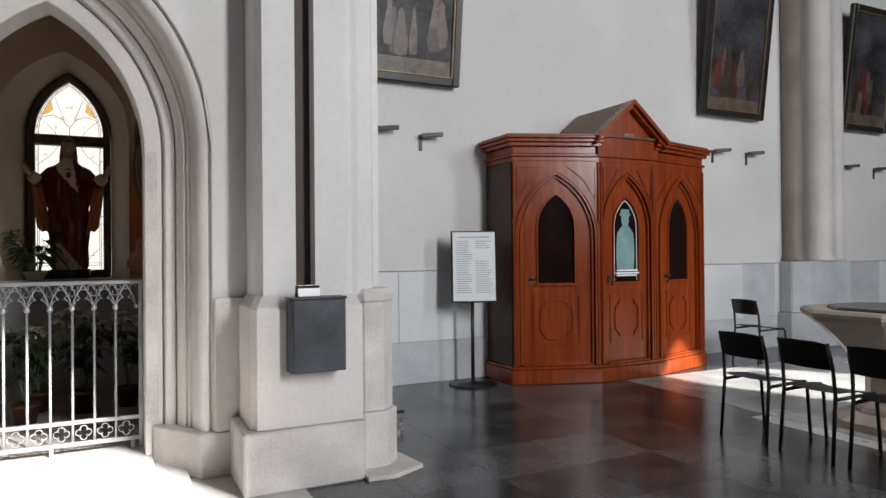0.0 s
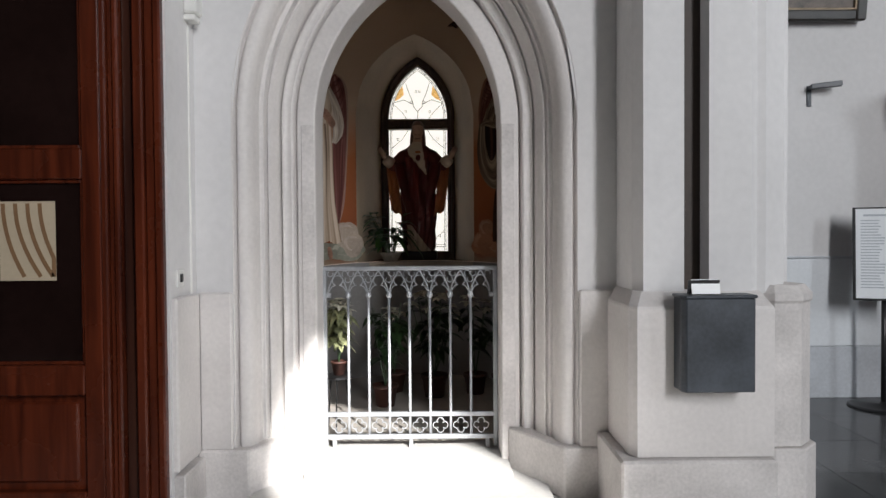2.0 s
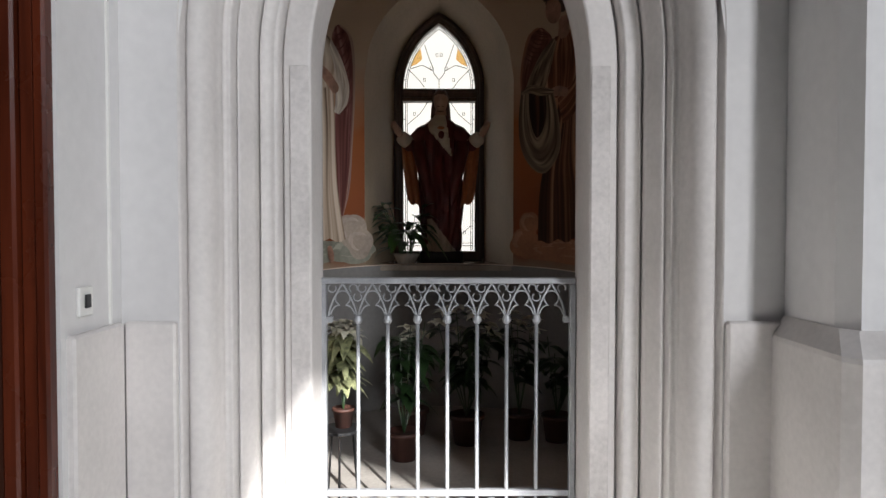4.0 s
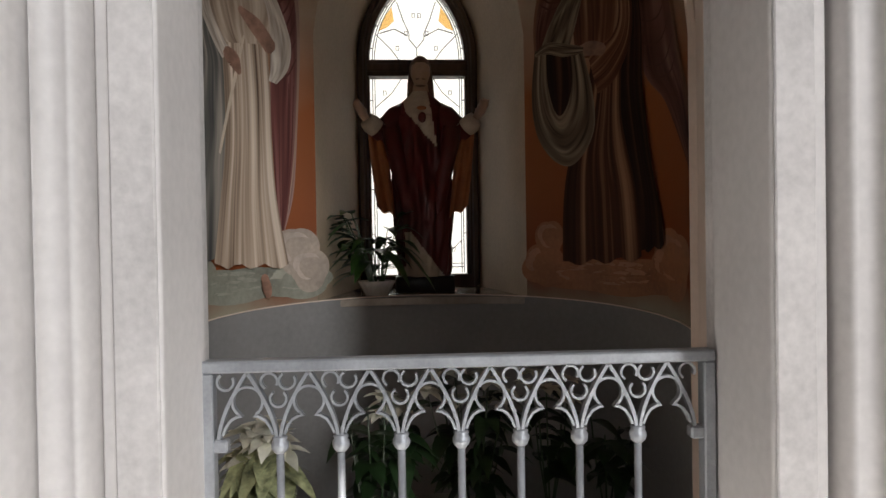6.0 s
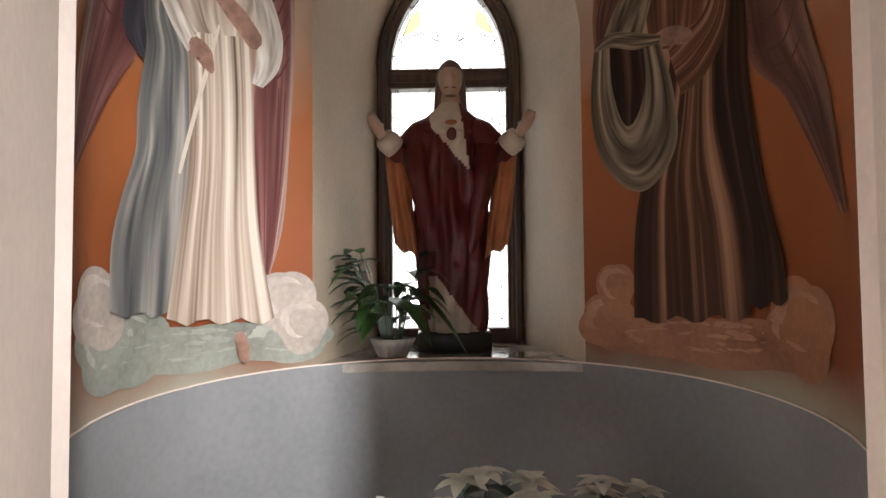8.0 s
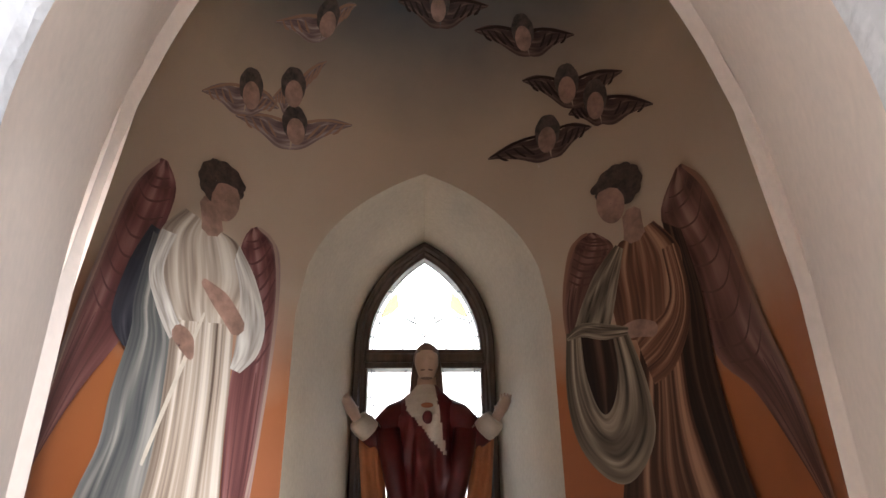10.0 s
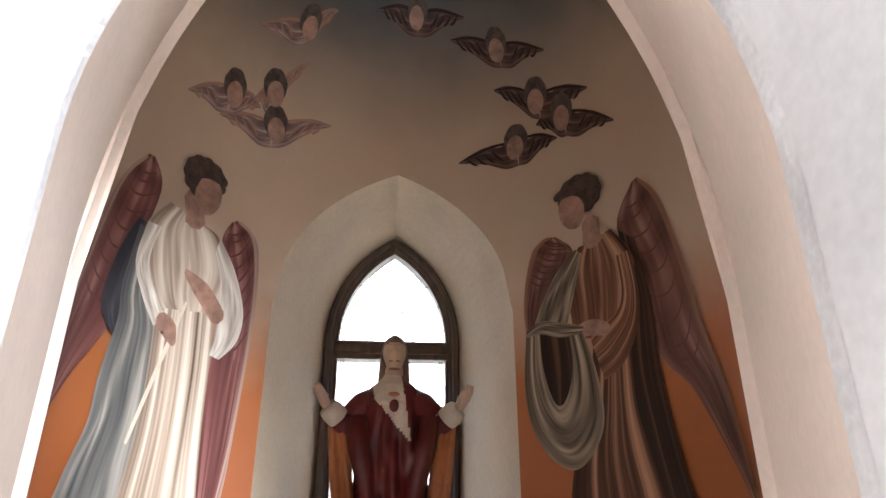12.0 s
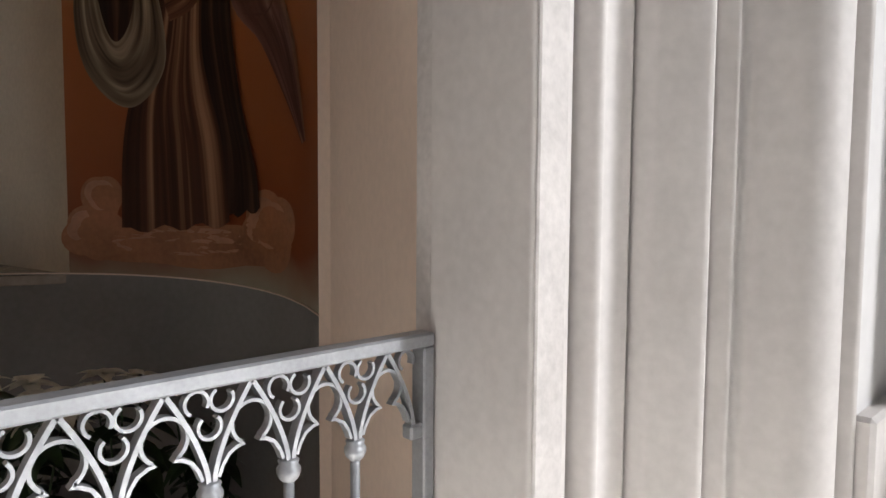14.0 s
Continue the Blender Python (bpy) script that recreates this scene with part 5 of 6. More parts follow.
def poinsettia(x, y, z0, height, spread, heads, pot_r, seed, dark, label, flowers=True):
    """Pot, stems, dark leaves and stars of cream bracts."""
    r = random.Random(seed)
    p = thing("potted_plant", (x, y, z0), label, "plant", "flowers inside the niche")
    bm = bmesh.new()
    lathe(bm, [(pot_r * 0.72, 0), (pot_r * 0.95, pot_r * 1.5), (pot_r * 1.05, pot_r * 1.5), (pot_r * 1.05, pot_r * 1.75), (pot_r * 0.95, pot_r * 1.75), (pot_r * 0.9, pot_r * 1.6)], 24, (x, y, z0))
    part("pot", bm, POT_RED, p, "terracotta flower pot", smooth=True)
    bl, bf, bs = bmesh.new(), bmesh.new(), bmesh.new()
    tops = []
    for k in range(heads):
        a, q = r.uniform(0, 6.28), math.sqrt(r.uniform(0.02, 1)) * spread
        top = Vector((x + q * math.cos(a), y + q * math.sin(a) * 0.8, z0 + height * r.uniform(0.82, 1.0) - 0.25 * q))
        tops.append(top)
        foot = Vector((x, y, z0 + pot_r * 1.6))
        tube(bs, [foot, foot.lerp(top, 0.5) + Vector((0.1 * q * math.cos(a), 0.1 * q * math.sin(a), 0)), top], [0.005, 0.004, 0.003], 5)
        for j in range(9):
            b = r.uniform(0, 6.28)
            f = r.uniform(0.35, 0.95)
            leaf(bl, foot.lerp(top, f), (math.cos(b), math.sin(b), r.uniform(-0.1, 0.4)), r.uniform(0.10, 0.17), r.uniform(0.025, 0.042), r.uniform(0.3, 0.8))
        if flowers:
            for ring, (n, ln) in enumerate(((7, 0.09), (5, 0.06))):
                for j in range(n):
                    b = 6.28 * j / n + r.uniform(-0.25, 0.25) + ring
                    leaf(bf, top + Vector((0, 0, 0.008 * ring)), (math.cos(b), math.sin(b), r.uniform(0.05, 0.45) + 0.2 * ring), ln * r.uniform(0.85, 1.2), ln * 0.27, r.uniform(0.2, 0.5))
    part("stalk", bs, LEAF_DARK, p)
    part("foliage", bl, dark, p)
    if flowers:
        part("blossom", bf, BRACT, p, "cream pointed flower bracts")
    return p


stand = thing("plant_stand", (-0.64, 7.30, 0.09), "slim black plant stand inside the niche", "stand")
bm = bmesh.new()
lathe(bm, [(0.10, 0.455), (0.10, 0.47), (0.02, 0.475)], 20, (-0.64, 7.30, 0.0))
part("shelf", bm, BLACK, stand)
for k in range(3):
    bm = bmesh.new()
    a = radians(120 * k + 30)
    tube(bm, [(-0.64 + 0.09 * math.cos(a), 7.30 + 0.09 * math.sin(a), 0.087), (-0.64 + 0.06 * math.cos(a), 7.30 + 0.06 * math.sin(a), 0.456)], 0.006, 6)
    part("leg", bm, BLACK, stand)
poinsettia(-0.63, 7.30, 0.476, 0.54, 0.05, 9, 0.055, 3, LEAF_PALE, "cream flowering poinsettia in a terracotta pot by the railing")
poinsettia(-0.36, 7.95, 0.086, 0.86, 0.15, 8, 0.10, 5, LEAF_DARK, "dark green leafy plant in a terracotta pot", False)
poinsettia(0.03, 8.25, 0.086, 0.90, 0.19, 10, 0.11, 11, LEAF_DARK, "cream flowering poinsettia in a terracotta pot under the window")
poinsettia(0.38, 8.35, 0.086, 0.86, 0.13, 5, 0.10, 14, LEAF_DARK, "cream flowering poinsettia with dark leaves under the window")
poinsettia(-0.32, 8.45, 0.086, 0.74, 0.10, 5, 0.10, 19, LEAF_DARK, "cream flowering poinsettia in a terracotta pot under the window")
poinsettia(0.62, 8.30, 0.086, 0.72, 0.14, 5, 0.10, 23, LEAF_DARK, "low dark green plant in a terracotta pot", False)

# ---- confessional ----
conf = thing("confessional", (5.45, 8.0, 0), "carved varnished oak confessional with three pointed doors and a gable", "confessional")
PLAN = [(4.11, 7.86), (5.02, 7.535), (5.80, 7.535), (6.85, 7.80)]
BACKY = AISLE_Y - 0.03


def grown(d):
    """The plan of the confessional, its front and ends pushed out by d."""
    p = [(PLAN[0][0] - d, PLAN[0][1] - d * 0.55), (PLAN[1][0] - d * 0.2, PLAN[1][1] - d), (PLAN[2][0] + d * 0.15, PLAN[2][1] - d), (PLAN[3][0] + d, PLAN[3][1] - d * 0.6)]
    return [(PLAN[0][0] - d, BACKY)] + p + [(PLAN[3][0] + d, BACKY)]


part("plinth", prism(bmesh.new(), grown(0.035), 0, 0.155, 0.01), BROWN, conf)
part("plinth_moulding", prism(bmesh.new(), grown(0.018), 0.156, 0.19, 0.008), BROWN, conf)
part("carcass", prism(bmesh.new(), grown(-0.13), 0.19, 2.5), ROOF, conf)
# ends turned from the light: their shade is put into a darker oak
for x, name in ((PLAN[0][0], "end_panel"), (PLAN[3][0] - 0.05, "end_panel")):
    part(name, boxes((x, x + 0.05, PLAN[0][1] + 0.03, BACKY, 0.191, 2.40), bevel=0.006), SHADED_WOOD, conf, "oak side panel, coloured darker for its shade")
part("frieze", prism(bmesh.new(), grown(0.005), 2.40, 2.449, 0.006), BROWN, conf)


def wing_plan(d, s):
    """Plan of the cornice over one side bay, pushed out by d; it stops where the gable rises."""
    p = grown(d)
    if s < 0:
        return [p[0], p[1], p[2], (PLAN[1][0] + 0.02, p[2][1]), (PLAN[1][0] + 0.02, BACKY)]
    return [(PLAN[2][0] - 0.02, BACKY), (PLAN[2][0] - 0.02, p[3][1]), p[3], p[4], p[5]]


for d, z0, z1 in ((0.03, 2.45, 2.48), (0.0, 2.481, 2.559), (0.05, 2.56, 2.60), (0.085, 2.601, 2.637), (0.11, 2.638, 2.665)):
    for s in (-1, 1):
        part("cornice", prism(bmesh.new(), wing_plan(d, s), z0, z1, 0.006), BROWN, conf)
part("flat_roof", prism(bmesh.new(), grown(0.06), 2.667, 2.69), ROOF, conf)


def bay(a, b, sign):
    """One front: pilasters, pointed arch board, door with glass, carved lower panel and handle."""
    a, b = Vector((*a, 0)), Vector((*b, 0))
    w = (b - a).length
    turn = math.degrees(math.atan2(b.y - a.y, b.x - a.x))
    m = pose(a.x, a.y, 0, 0, 0, turn)
    c = w / 2
    hw = min(0.43, w / 2 - 0.055)
    zs = 2.26 - math.sqrt((hw + 0.35) ** 2 - 0.35 ** 2)
    gw = 0.205 if w > 0.9 else 0.18

    def put(name, bm, mat, parent, label=""):
        bmesh.ops.transform(bm, matrix=m, verts=bm.verts)
        return part(name, bm, mat, parent, label)
    bm = bmesh.new()
    arched_wall(bm, 0.0, w, 0.191, 2.40, 0.0, 0.05, [(c, hw, 0.35, zs, 0.191)], 10)
    front = put("arch_front", bm, BROWN, conf)
    for h, y, q in ((hw + 0.028, -0.012, 0.016), (hw + 0.004, -0.006, 0.022), (hw - 0.03, 0.02, 0.018)):
        bm = bmesh.new()
        ribbon(bm, arch_line(c, h, 0.35, zs, 0.2, 12), y, q, 0.03)
        put("moulding", bm, BROWN, front)
    for x in (0.016, w - 0.016):
        bm = bmesh.new()
        tube(bm, [(x, -0.008, 0.2), (x, -0.008, 2.39)], 0.014, 8)
        put("pilaster", bm, BROWN, front)
    for s in (-1, 1):
        x1, x0 = c + s * (w / 2 - 0.05), c + s * 0.13
        bm = bmesh.new()
        ribbon(bm, [(x0, 2.335), (x1, 2.335), (x1, 1.98), (c + s * (hw - 0.12), 2.2)], -0.004, 0.012, 0.014, True)
        put("spandrel_carving", bm, BROWN, front)
    door = put("door", arched_wall(bmesh.new(), c - hw + 0.001, c + hw - 0.001, 0.2, 2.24, 0.035, 0.06, [(c, gw, 0.22, 1.68, 1.085)], 10), BROWN, conf)
    bm = bmesh.new()
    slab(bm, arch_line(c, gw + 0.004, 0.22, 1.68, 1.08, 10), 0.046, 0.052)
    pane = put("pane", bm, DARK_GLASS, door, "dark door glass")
    bm = bmesh.new()
    ribbon(bm, arch_line(c, gw + 0.006, 0.22, 1.68, 1.075, 10), 0.03, 0.016, 0.02)
    box(bm, c - gw - 0.03, c + gw + 0.03, 0.015, 0.04, 1.05, 1.078, 0.004)
    put("beading", bm, BROWN, door)
    bm = bmesh.new()
    q = gw + 0.05
    ribbon(bm, [(c - q, 0.42), (c + q, 0.42), (c + q, 0.95), (c - q, 0.95)], 0.032, 0.016, 0.014, True)
    put("lower_panel", bm, BROWN, door)
    bm = bmesh.new()
    pts = []
    for i in range(64):
        t = 2 * math.pi * i / 64
        k = 1 - 0.16 * abs(math.sin(2 * t)) ** 0.6 + 0.10 * abs(math.sin(4 * t))
        cs, sn = math.cos(t), math.sin(t)
        pts.append((c + q * 0.72 * k * math.copysign(abs(cs) ** 0.55, cs), 0.685 + 0.215 * k * math.copysign(abs(sn) ** 0.55, sn)))
    ribbon(bm, pts, 0.03, 0.014, 0.018, True)
    put("carved_quatrefoil", bm, BROWN, door)
    bm = bmesh.new()
    hx = c - gw - 0.075
    tube(bm, [(hx, 0.035, 1.13), (hx, 0.0, 1.13), (hx + 0.07, -0.005, 1.13)], 0.008, 6)
    box(bm, hx - 0.014, hx + 0.014, 0.03, 0.036, 1.06, 1.17, 0.002)
    put("handle", bm, BRONZE, door, "dark bronze door handle")
    bm = bmesh.new()
    box(bm, c - hw * 0.9, c + hw * 0.9, -0.02, 0.035, 0.195, 0.215, 0.004)
    put("threshold", bm, BROWN, conf)
    return door, m, c, gw


for i in range(3):
    door, m, c, hw = bay(PLAN[i], PLAN[i + 1], i)
    if i == 1:
        bm = bmesh.new()
        ribbon(bm, arch_line(c, hw - 0.02, 0.22, 1.68, 1.10, 10), 0.042, 0.008, 0.004)
        bmesh.ops.transform(bm, matrix=m, verts=bm.verts)
        part("pane_border", bm, PAPER, door, "pale border line on the glass")
        bm = bmesh.new()
        lathe(bm, [(0.12, 1.20), (0.13, 1.36), (0.125, 1.52), (0.115, 1.62), (0.07, 1.68), (0.04, 1.71), (0.055, 1.76), (0.05, 1.81), (0.085, 1.825), (0.06, 1.85), (0.06, 1.89)], 16, (0, 0, 0))
        bmesh.ops.transform(bm, matrix=m @ Matrix.Translation((c, 0.0425, 0)) @ Matrix.Diagonal((1, 0.02, 1, 1)), verts=bm.verts)
        part("etched_shape", bm, ETCH, door, "pale green etched shape on the glass")
        bm = bmesh.new()
        for k, (x0, x1, z0) in enumerate(((-0.16, 0.17, 1.17), (-0.14, 0.15, 1.20), (-0.15, 0.12, 1.145))):
            box(bm, c + x0, c + x1, 0.01, 0.03, z0, z0 + 0.018, 0.002)
        bmesh.ops.transform(bm, matrix=m, verts=bm.verts)
        part("papers", bm, CARD, door, "white papers on the door ledge")
# gable over the middle bay
g0, g1, gz = PLAN[1][0] - 0.06, PLAN[2][0] + 0.06, 3.04
gx = (g0 + g1) / 2
bm = bmesh.new()
slab(bm, [(g0 + 0.02, 2.451), (g1 - 0.02, 2.451), (g1 - 0.02, 2.60), (gx, gz - 0.06), (g0 + 0.02, 2.60)], PLAN[1][1] - 0.03, PLAN[1][1] + 0.05)
part("gable", bm, BROWN, conf)
for s, x in ((1, g0), (-1, g1)):
    for d, (y0, y1), o in ((0.05, (-0.14, 0.0), 0.0), (0.03, (-0.10, 0.0), -0.045)):
        bm = bmesh.new()
        slab(bm, [(x - s * 0.05, 2.615 + o), (x - s * 0.05, 2.615 + d + o), (gx, gz + d + o), (gx, gz + o)], PLAN[1][1] + y0, PLAN[1][1] + y1)
        part("gable_moulding", bm, BROWN, conf)
    bm = bmesh.new()
    slab(bm, [(x - s * 0.02, 2.66), (x - s * 0.02, 2.69), (gx, gz + 0.045), (gx, gz + 0.01)], PLAN[1][1] + 0.001, BACKY)
    part("gable_roof", bm, ROOF, conf)
part("name_plate", boxes((gx - 0.07, gx + 0.07, PLAN[1][1] - 0.04, PLAN[1][1] - 0.031, 2.68, 2.725)), GILT_LINE, conf, "small pale name plate")

# ---- notice on a stand ----
sign = thing("notice_stand", (3.74, 8.1, 0), "black floor stand with a white printed notice board", "sign")
bm = bmesh.new()
lathe(bm, [(0.26, 0.0), (0.26, 0.012), (0.23, 0.022), (0.03, 0.03), (0.02, 0.05)], 32, (3.74, 8.1, 0))
part("base", bm, BLACK, sign, smooth=True)
bm = bmesh.new()
tube(bm, [(3.74, 8.1, 0.03), (3.74, 8.1, 1.0)], 0.02, 12)
part("pole", bm, BLACK, sign, smooth=True)
ms = pose(3.745, 8.07, 1.27, -4, 0, -22)
bm = bmesh.new()
box(bm, -0.245, 0.235, 0.0, 0.02, -0.385, 0.385, 0.003, ms)
board = part("board", bm, BLACK, sign)
bm = bmesh.new()
box(bm, -0.225, 0.232, -0.004, -0.0005, -0.368, 0.372, 0, ms)
part("sheet", bm, PAPER, board, "white printed sheet")
bm = bmesh.new()
r2 = random.Random(4)
for col_x in (-0.19, 0.02):
    for k in range(24):
        if not (col_x > 0 and 3 < k < 9):
            z = 0.27 - k * 0.024
            box(bm, col_x, col_x + r2.uniform(0.12, 0.18), -0.0062, -0.005, z, z + 0.008, 0, ms)
box(bm, -0.17, 0.17, -0.0062, -0.005, 0.31, 0.325, 0, ms)
part("print", bm, PRINT, board, "rows of small grey print")

# ---- paintings on the aisle wall ----


def painting(x, z, w, h, label, seed, lean=7):
    p = thing("framed_painting", (x, AISLE_Y - 0.05, z), label, "painting", "paintings on the aisle wall")
    m = pose(x, AISLE_Y - 0.06, z, lean)
    bm = bmesh.new()
    for q in ((-w / 2, -w / 2 + 0.09, 0, h), (w / 2 - 0.09, w / 2, 0, h), (-w / 2 + 0.09, w / 2 - 0.09, 0, 0.09), (-w / 2 + 0.09, w / 2 - 0.09, h - 0.09, h)):
        box(bm, q[0], q[1], -0.06, 0.02, q[2], q[3], 0.012, m)
    part("frame", bm, GILT, p)
    bm = bmesh.new()
    for q in ((-w / 2 + 0.085, -w / 2 + 0.105, 0.085, h - 0.085), (w / 2 - 0.105, w / 2 - 0.085, 0.085, h - 0.085), (-w / 2 + 0.105, w / 2 - 0.105, 0.085, 0.105), (-w / 2 + 0.105, w / 2 - 0.105, h - 0.105, h - 0.085)):
        box(bm, q[0], q[1], -0.05, -0.02, q[2], q[3], 0.003, m)
    part("slip", bm, GILT_LINE, p, "thin gilt slip")
    bm = bmesh.new()
    box(bm, -w / 2 + 0.1, w / 2 - 0.1, -0.025, 0.015, 0.1, h - 0.1, 0, m)
    canvas = part("canvas", bm, pm("canvas_dusk", (0.06, 0.058, 0.066), 0.4, 0.4, 2.2, 20, 0.1, spec=0.2, tint=(0.025, 0.015, 0.012)), p, "dark landscape canvas")
    r = random.Random(seed)
    for k in range(9):
        bm = bmesh.new()
        bx, bz, s = r.uniform(-w * 0.3, w * 0.3), r.uniform(0.22, 0.5), r.uniform(0.05, 0.10)
        lathe(bm, [(0.001, 0), (s * 0.8, 0.02), (s, 0.15), (s * 0.55, 0.34), (s * 0.4, 0.40), (s * 0.45, 0.45), (0.002, 0.5)], 12, (0, 0, 0))
        bmesh.ops.transform(bm, matrix=m @ Matrix.Translation((bx, -0.026, bz)) @ Matrix.Diagonal((1, 0.01, 1, 1)), verts=bm.verts)
        part("painted_shape", bm, r.choice(PAINTS), canvas)
    bm = bmesh.new()
    box(bm, -w / 2 + 0.11, w / 2 - 0.11, -0.0265, -0.0255, 0.11, 0.26, 0, m)
    part("painted_shape", bm, PAINTS[4], canvas)


PAINTS = [pm("oil_red", (0.11, 0.022, 0.018), 0.4, 0.3, 8), pm("oil_brown", (0.05, 0.03, 0.02), 0.4, 0.3, 8), pm("oil_flesh", (0.11, 0.078, 0.062), 0.4, 0.3, 8), pm("oil_dark", (0.03, 0.025, 0.025), 0.4, 0.3, 8), pm("oil_sand", (0.12, 0.085, 0.065), 0.4, 0.3, 8)]
painting(3.12, 3.26, 1.22, 1.9, "dark oil painting in a black frame hung tilted", 2)
painting(8.05, 3.28, 1.22, 1.9, "dark oil painting of red and white shapes in a black frame", 5)
painting(11.0, 3.30, 1.15, 1.9, "dark blue oil painting in a carved black frame", 8)


def bracket(x, z, tilt):
    b = thing("wall_bracket", (x, AISLE_Y, z), "grey metal arm bracket on the aisle wall", "bracket", "wall brackets")
    part("plate", boxes((x - 0.02, x + 0.02, AISLE_Y - 0.012, AISLE_Y, z - 0.16, z + 0.02), bevel=0.003), SLATE, b)
    bm = bmesh.new()
    box(bm, -0.02, 0.22, -0.028, 0.028, -0.022, 0.022, 0.004, pose(x, AISLE_Y - 0.075, z, 0, -tilt, -14))
    part("arm", bm, SLATE, b)
    part("stem", boxes((x - 0.015, x + 0.015, AISLE_Y - 0.10, AISLE_Y - 0.012, z - 0.015, z + 0.015)), SLATE, b)


for x, z in ((2.78, 2.74), (3.30, 2.70), (7.75, 2.80), (8.42, 2.80), (10.6, 2.72), (11.4, 2.72)):
    bracket(x, z, 4)

# ---- chairs ----


def chair(loc, label):
    """Stacking chair: black steel frame, moulded seat and low curved back; faces +x."""
    c = thing("stacking_chair", loc, label, "chair", "black chairs by the font")
    x0, y0, z0 = loc
    for s in (-1, 1):
        bm = bmesh.new()
        tube(bm, [(x0 - 0.24, y0 + s * 0.20, z0), (x0 - 0.20, y0 + s * 0.195, z0 + 0.44), (x0 - 0.215, y0 + s * 0.19, z0 + 0.62), (x0 - 0.26, y0 + s * 0.185, z0 + 0.80)], 0.0125, 8)
        part("back_leg", bm, BLACK, c, smooth=True)
        bm = bmesh.new()
        tube(bm, [(x0 + 0.25, y0 + s * 0.20, z0), (x0 + 0.215, y0 + s * 0.20, z0 + 0.40), (x0 + 0.19, y0 + s * 0.20, z0 + 0.435), (x0 - 0.20, y0 + s * 0.195, z0 + 0.425)], 0.0125, 8)
        part("front_leg", bm, BLACK, c, smooth=True)
    bm = bmesh.new()
    rows = []
    for i in range(9):
        f = i / 8
        x = x0 - 0.20 + 0.44 * f
        z = z0 + 0.45 + 0.012 * math.cos(f * 3.1) - (0.03 * (f - 0.8) / 0.2 if f > 0.8 else 0)
        rows.append([(x, y0 + 0.215 * (j / 4 - 1) * (1 - 0.08 * f), z + 0.008 * abs(j / 4 - 1) ** 2) for j in range(9)])
    fs = loft(bm, rows, False)
    bmesh.ops.solidify(bm, geom=bm.faces[:], thickness=0.012)
    part("seat", bm, BLACK, c, smooth=True)
    bm = bmesh.new()
    rows = []
    for i in range(7):
        f = i / 6
        z = z0 + 0.62 + 0.19 * f
        rows.append([(x0 - 0.215 - 0.045 * f - 0.035 * (1 - (j / 5 - 1) ** 2), y0 + 0.205 * (j / 5 - 1) * (1 - 0.10 * max(0, f - 0.6)), z - 0.02 * (j / 5 - 1) ** 4 * f) for j in range(11)])
    loft(bm, rows, False)
    bmesh.ops.solidify(bm, geom=bm.faces[:], thickness=0.012)
    part("backrest", bm, BLACK, c, smooth=True)
    return c


c1 = chair((4.73, 5.27, 0), "black moulded stacking chair with steel legs")
for x, y, a in ((4.75, 4.77, -2), (4.76, 4.28, 1), (4.78, 3.78, 2), (7.62, 7.62, -4), (10.2, 6.9, 180)):
    copy_thing(c1, pose(x, y, 0, 0, 0, a))
book = thing("booklet", (4.72, 5.3, 0.47), "open white booklet on a chair seat", "book")
bm = bmesh.new()
box(bm, 4.66, 4.78, 5.17, 5.36, 0.474, 0.482, 0.002)
part("pages", bm, PAPER, book)

# ---- font ----
font = thing("baptismal_font", (5.88, 4.96, 0), "octagonal polished stone font with a dark metal lid", "font")
FX, FY = 5.88, 4.96


def oct_stack(rows):
    bm = bmesh.new()
    loft(bm, [[(x, y, z * 1.04) for x, y in octagon(FX, FY, r * 0.84)] for r, z in rows], True, True)
    return bm


part("bowl", oct_stack([(0.30, 0.42), (0.36, 0.5), (0.62, 0.72), (0.74, 0.80), (0.80, 0.83), (0.83, 0.86), (0.83, 0.885), (0.80, 0.905), (0.62, 0.905), (0.60, 0.87)]), FONT, font)
part("stem", oct_stack([(0.36, 0.12), (0.34, 0.16), (0.26, 0.2), (0.26, 0.41)]), FONT, font)
part("foot", oct_stack([(0.55, 0.0), (0.55, 0.06), (0.42, 0.115)]), FONT, font)
lid = part("lid", oct_stack([(0.585, 0.872), (0.58, 0.915), (0.56, 0.925)]), BRONZE, font, "dark bronze lid")
bm = bmesh.new()
lathe(bm, [(0.035, 0.926), (0.02, 0.94), (0.04, 0.965), (0.03, 0.99), (0.004, 1.0)], 16, (FX, FY, 0.037))
part("knob", bm, CHROME, lid, "bright round knob", smooth=True)

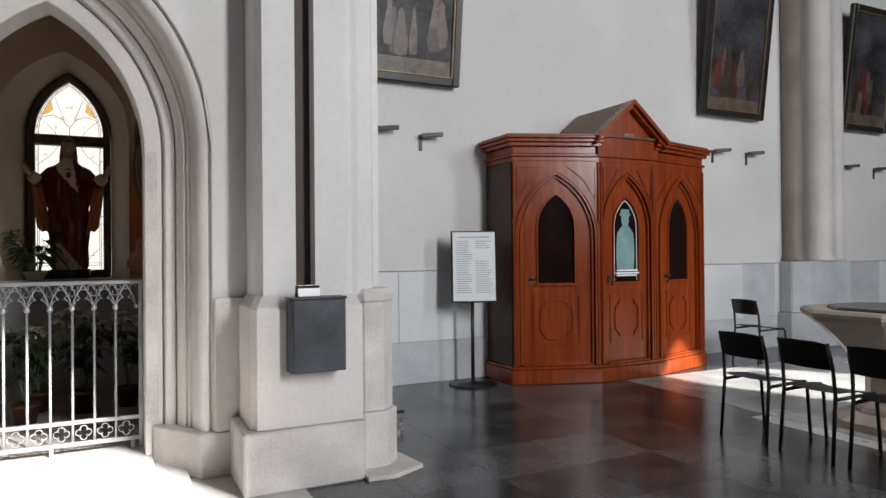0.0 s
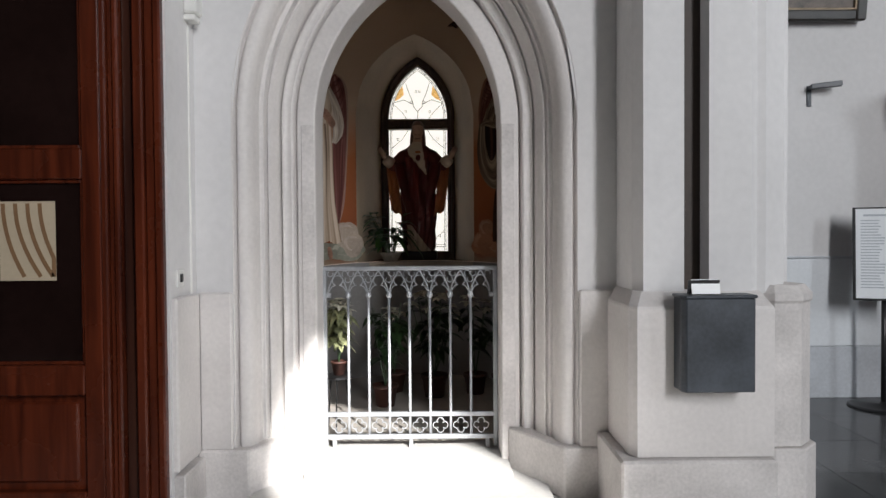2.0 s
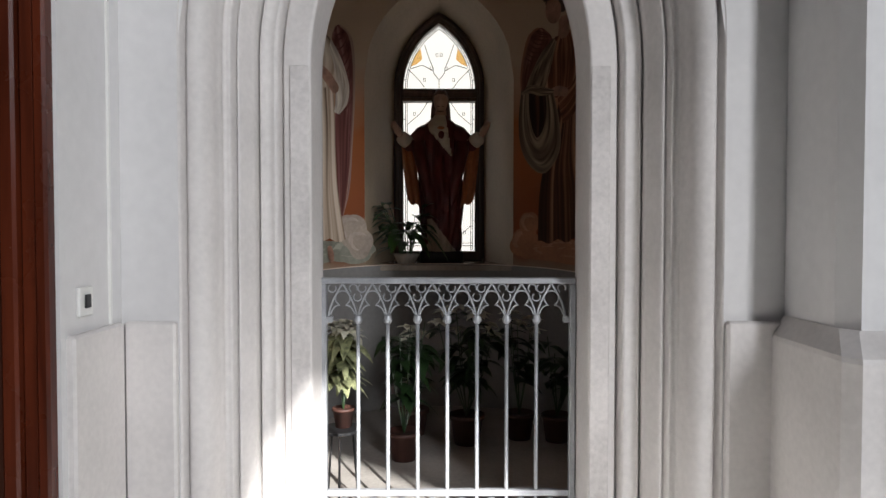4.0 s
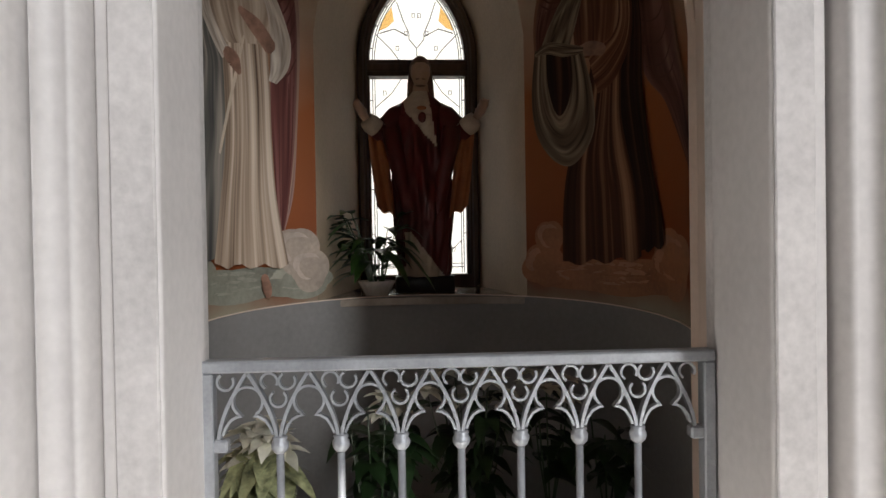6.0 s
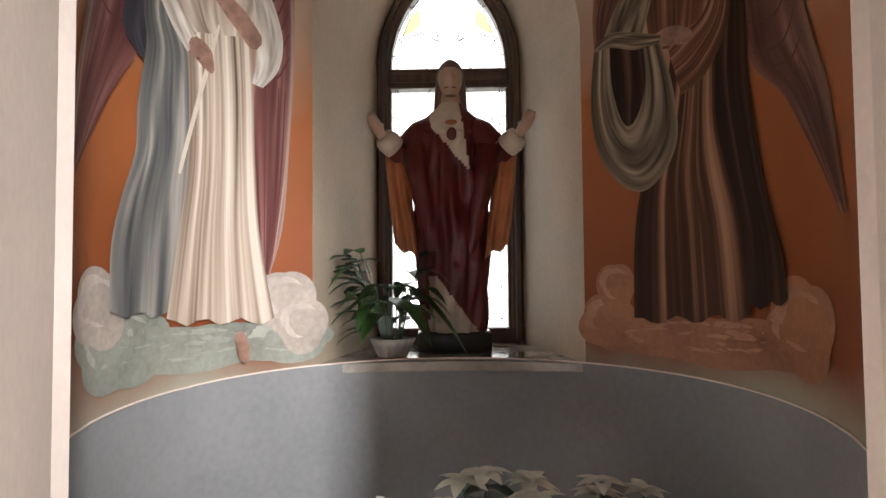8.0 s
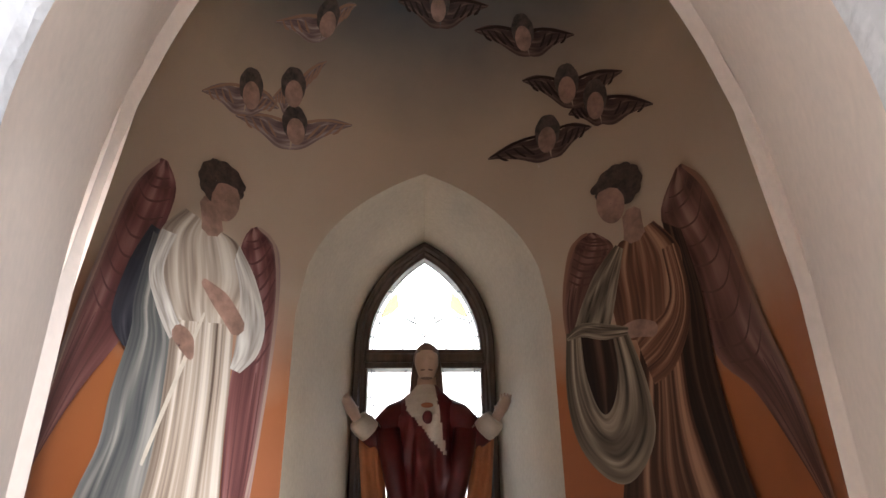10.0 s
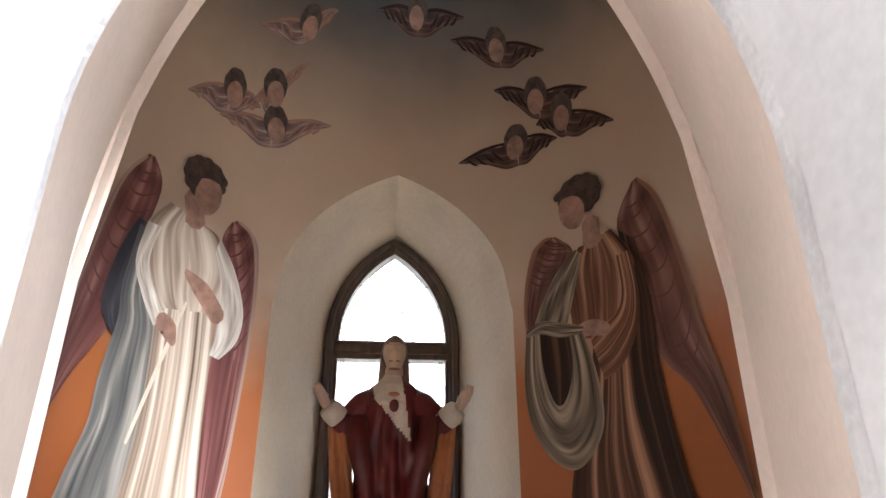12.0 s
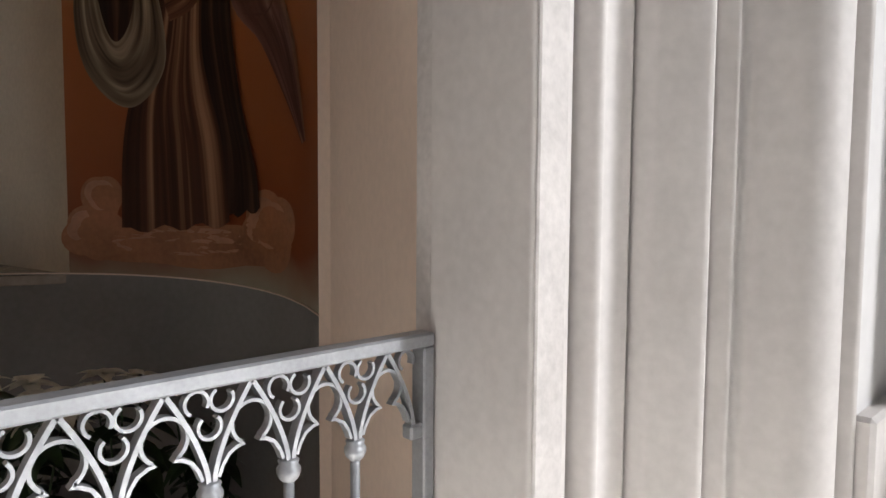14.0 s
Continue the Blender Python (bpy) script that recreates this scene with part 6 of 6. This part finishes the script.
# ---- small trolley foot by the pier ----
tr = thing("trolley_foot", (2.32, 6.9, 0), "black trolley leg with a chrome castor behind the pier", "trolley")
part("leg", boxes((1.99, 2.42, 6.87, 6.91, 0.10, 0.125), bevel=0.003), BLACK, tr)
bm = bmesh.new()
lathe(bm, [(0.012, -0.012), (0.045, -0.012), (0.045, 0.012), (0.012, 0.012)], 20)
bmesh.ops.transform(bm, matrix=pose(2.36, 6.89, 0.046, 90), verts=bm.verts)
part("castor", bm, CHROME, tr)
bm = boxes((2.345, 2.375, 6.868, 6.874, 0.04, 0.10), (2.345, 2.375, 6.906, 6.912, 0.04, 0.10))
part("fork", bm, CHROME, tr)

# ---- floor stones ----
bm = bmesh.new()
strip = [(5.12, 4.0), (5.32, 4.0), (5.32, 5.72), (5.12, 5.72)]
prism(bm, strip, -0.01, 0.0015)
structure("floor_border", bm, PALE_STONE, "pale stone border strip in the floor round the font")
# font floor stone, paler and run further back to brighten the sun patch
structure("floor_font", boxes((5.33, 8.9, 4.0, 7.5, -0.01, 0.0012)), pm("sun_lifted_grey_stone", (0.46, 0.46, 0.45), 0.25, 0.2, 2, 30, 0.02), "grey polished floor round the font, lightened and extended for the sun patch")
structure("floor_edge", boxes((4.932, 5.119, 4.13, 6.61, -0.02, 0.0), (5.119, 5.329, 5.721, 6.61, -0.02, 0.0)), TILE, "dark polished marble beside the pale border")
# paleness here stands for the sun's glare on the floor and feeds the bounce
structure("floor_sun_pale", boxes((-2.6, 1.3, 4.0, 6.3, -0.01, 0.001)), STEP, "floor before the niche, made pale for sun brightness and bounce")
S = 0.62
bm = boxes((-S / 2 + 0.001, S / 2 - 0.001, -S / 2 + 0.001, S / 2 - 0.001, -0.02, 0.0), bevel=0.0015)
proto = part("tile", bm, TILE, floor)
proto.location = (-2.2 + S * 23, -3.0, 0)
meshdata = proto.data
for i in range(24):
    for j in range(23):
        x, y = -2.2 + S * i, -3.0 + S * j
        if (i == 23 and j == 0) or y > 8.5 or (x < 1.7 and y > 6.5) or len(floor.children) > 299 and (x < 2 or y < 2):
            continue
        if 5.0 < x < 8.2 and 4.1 < y < 6.5:
            continue
        t = new("tile", meshdata)
        t.parent = floor
        t.location = (x, y, 0)
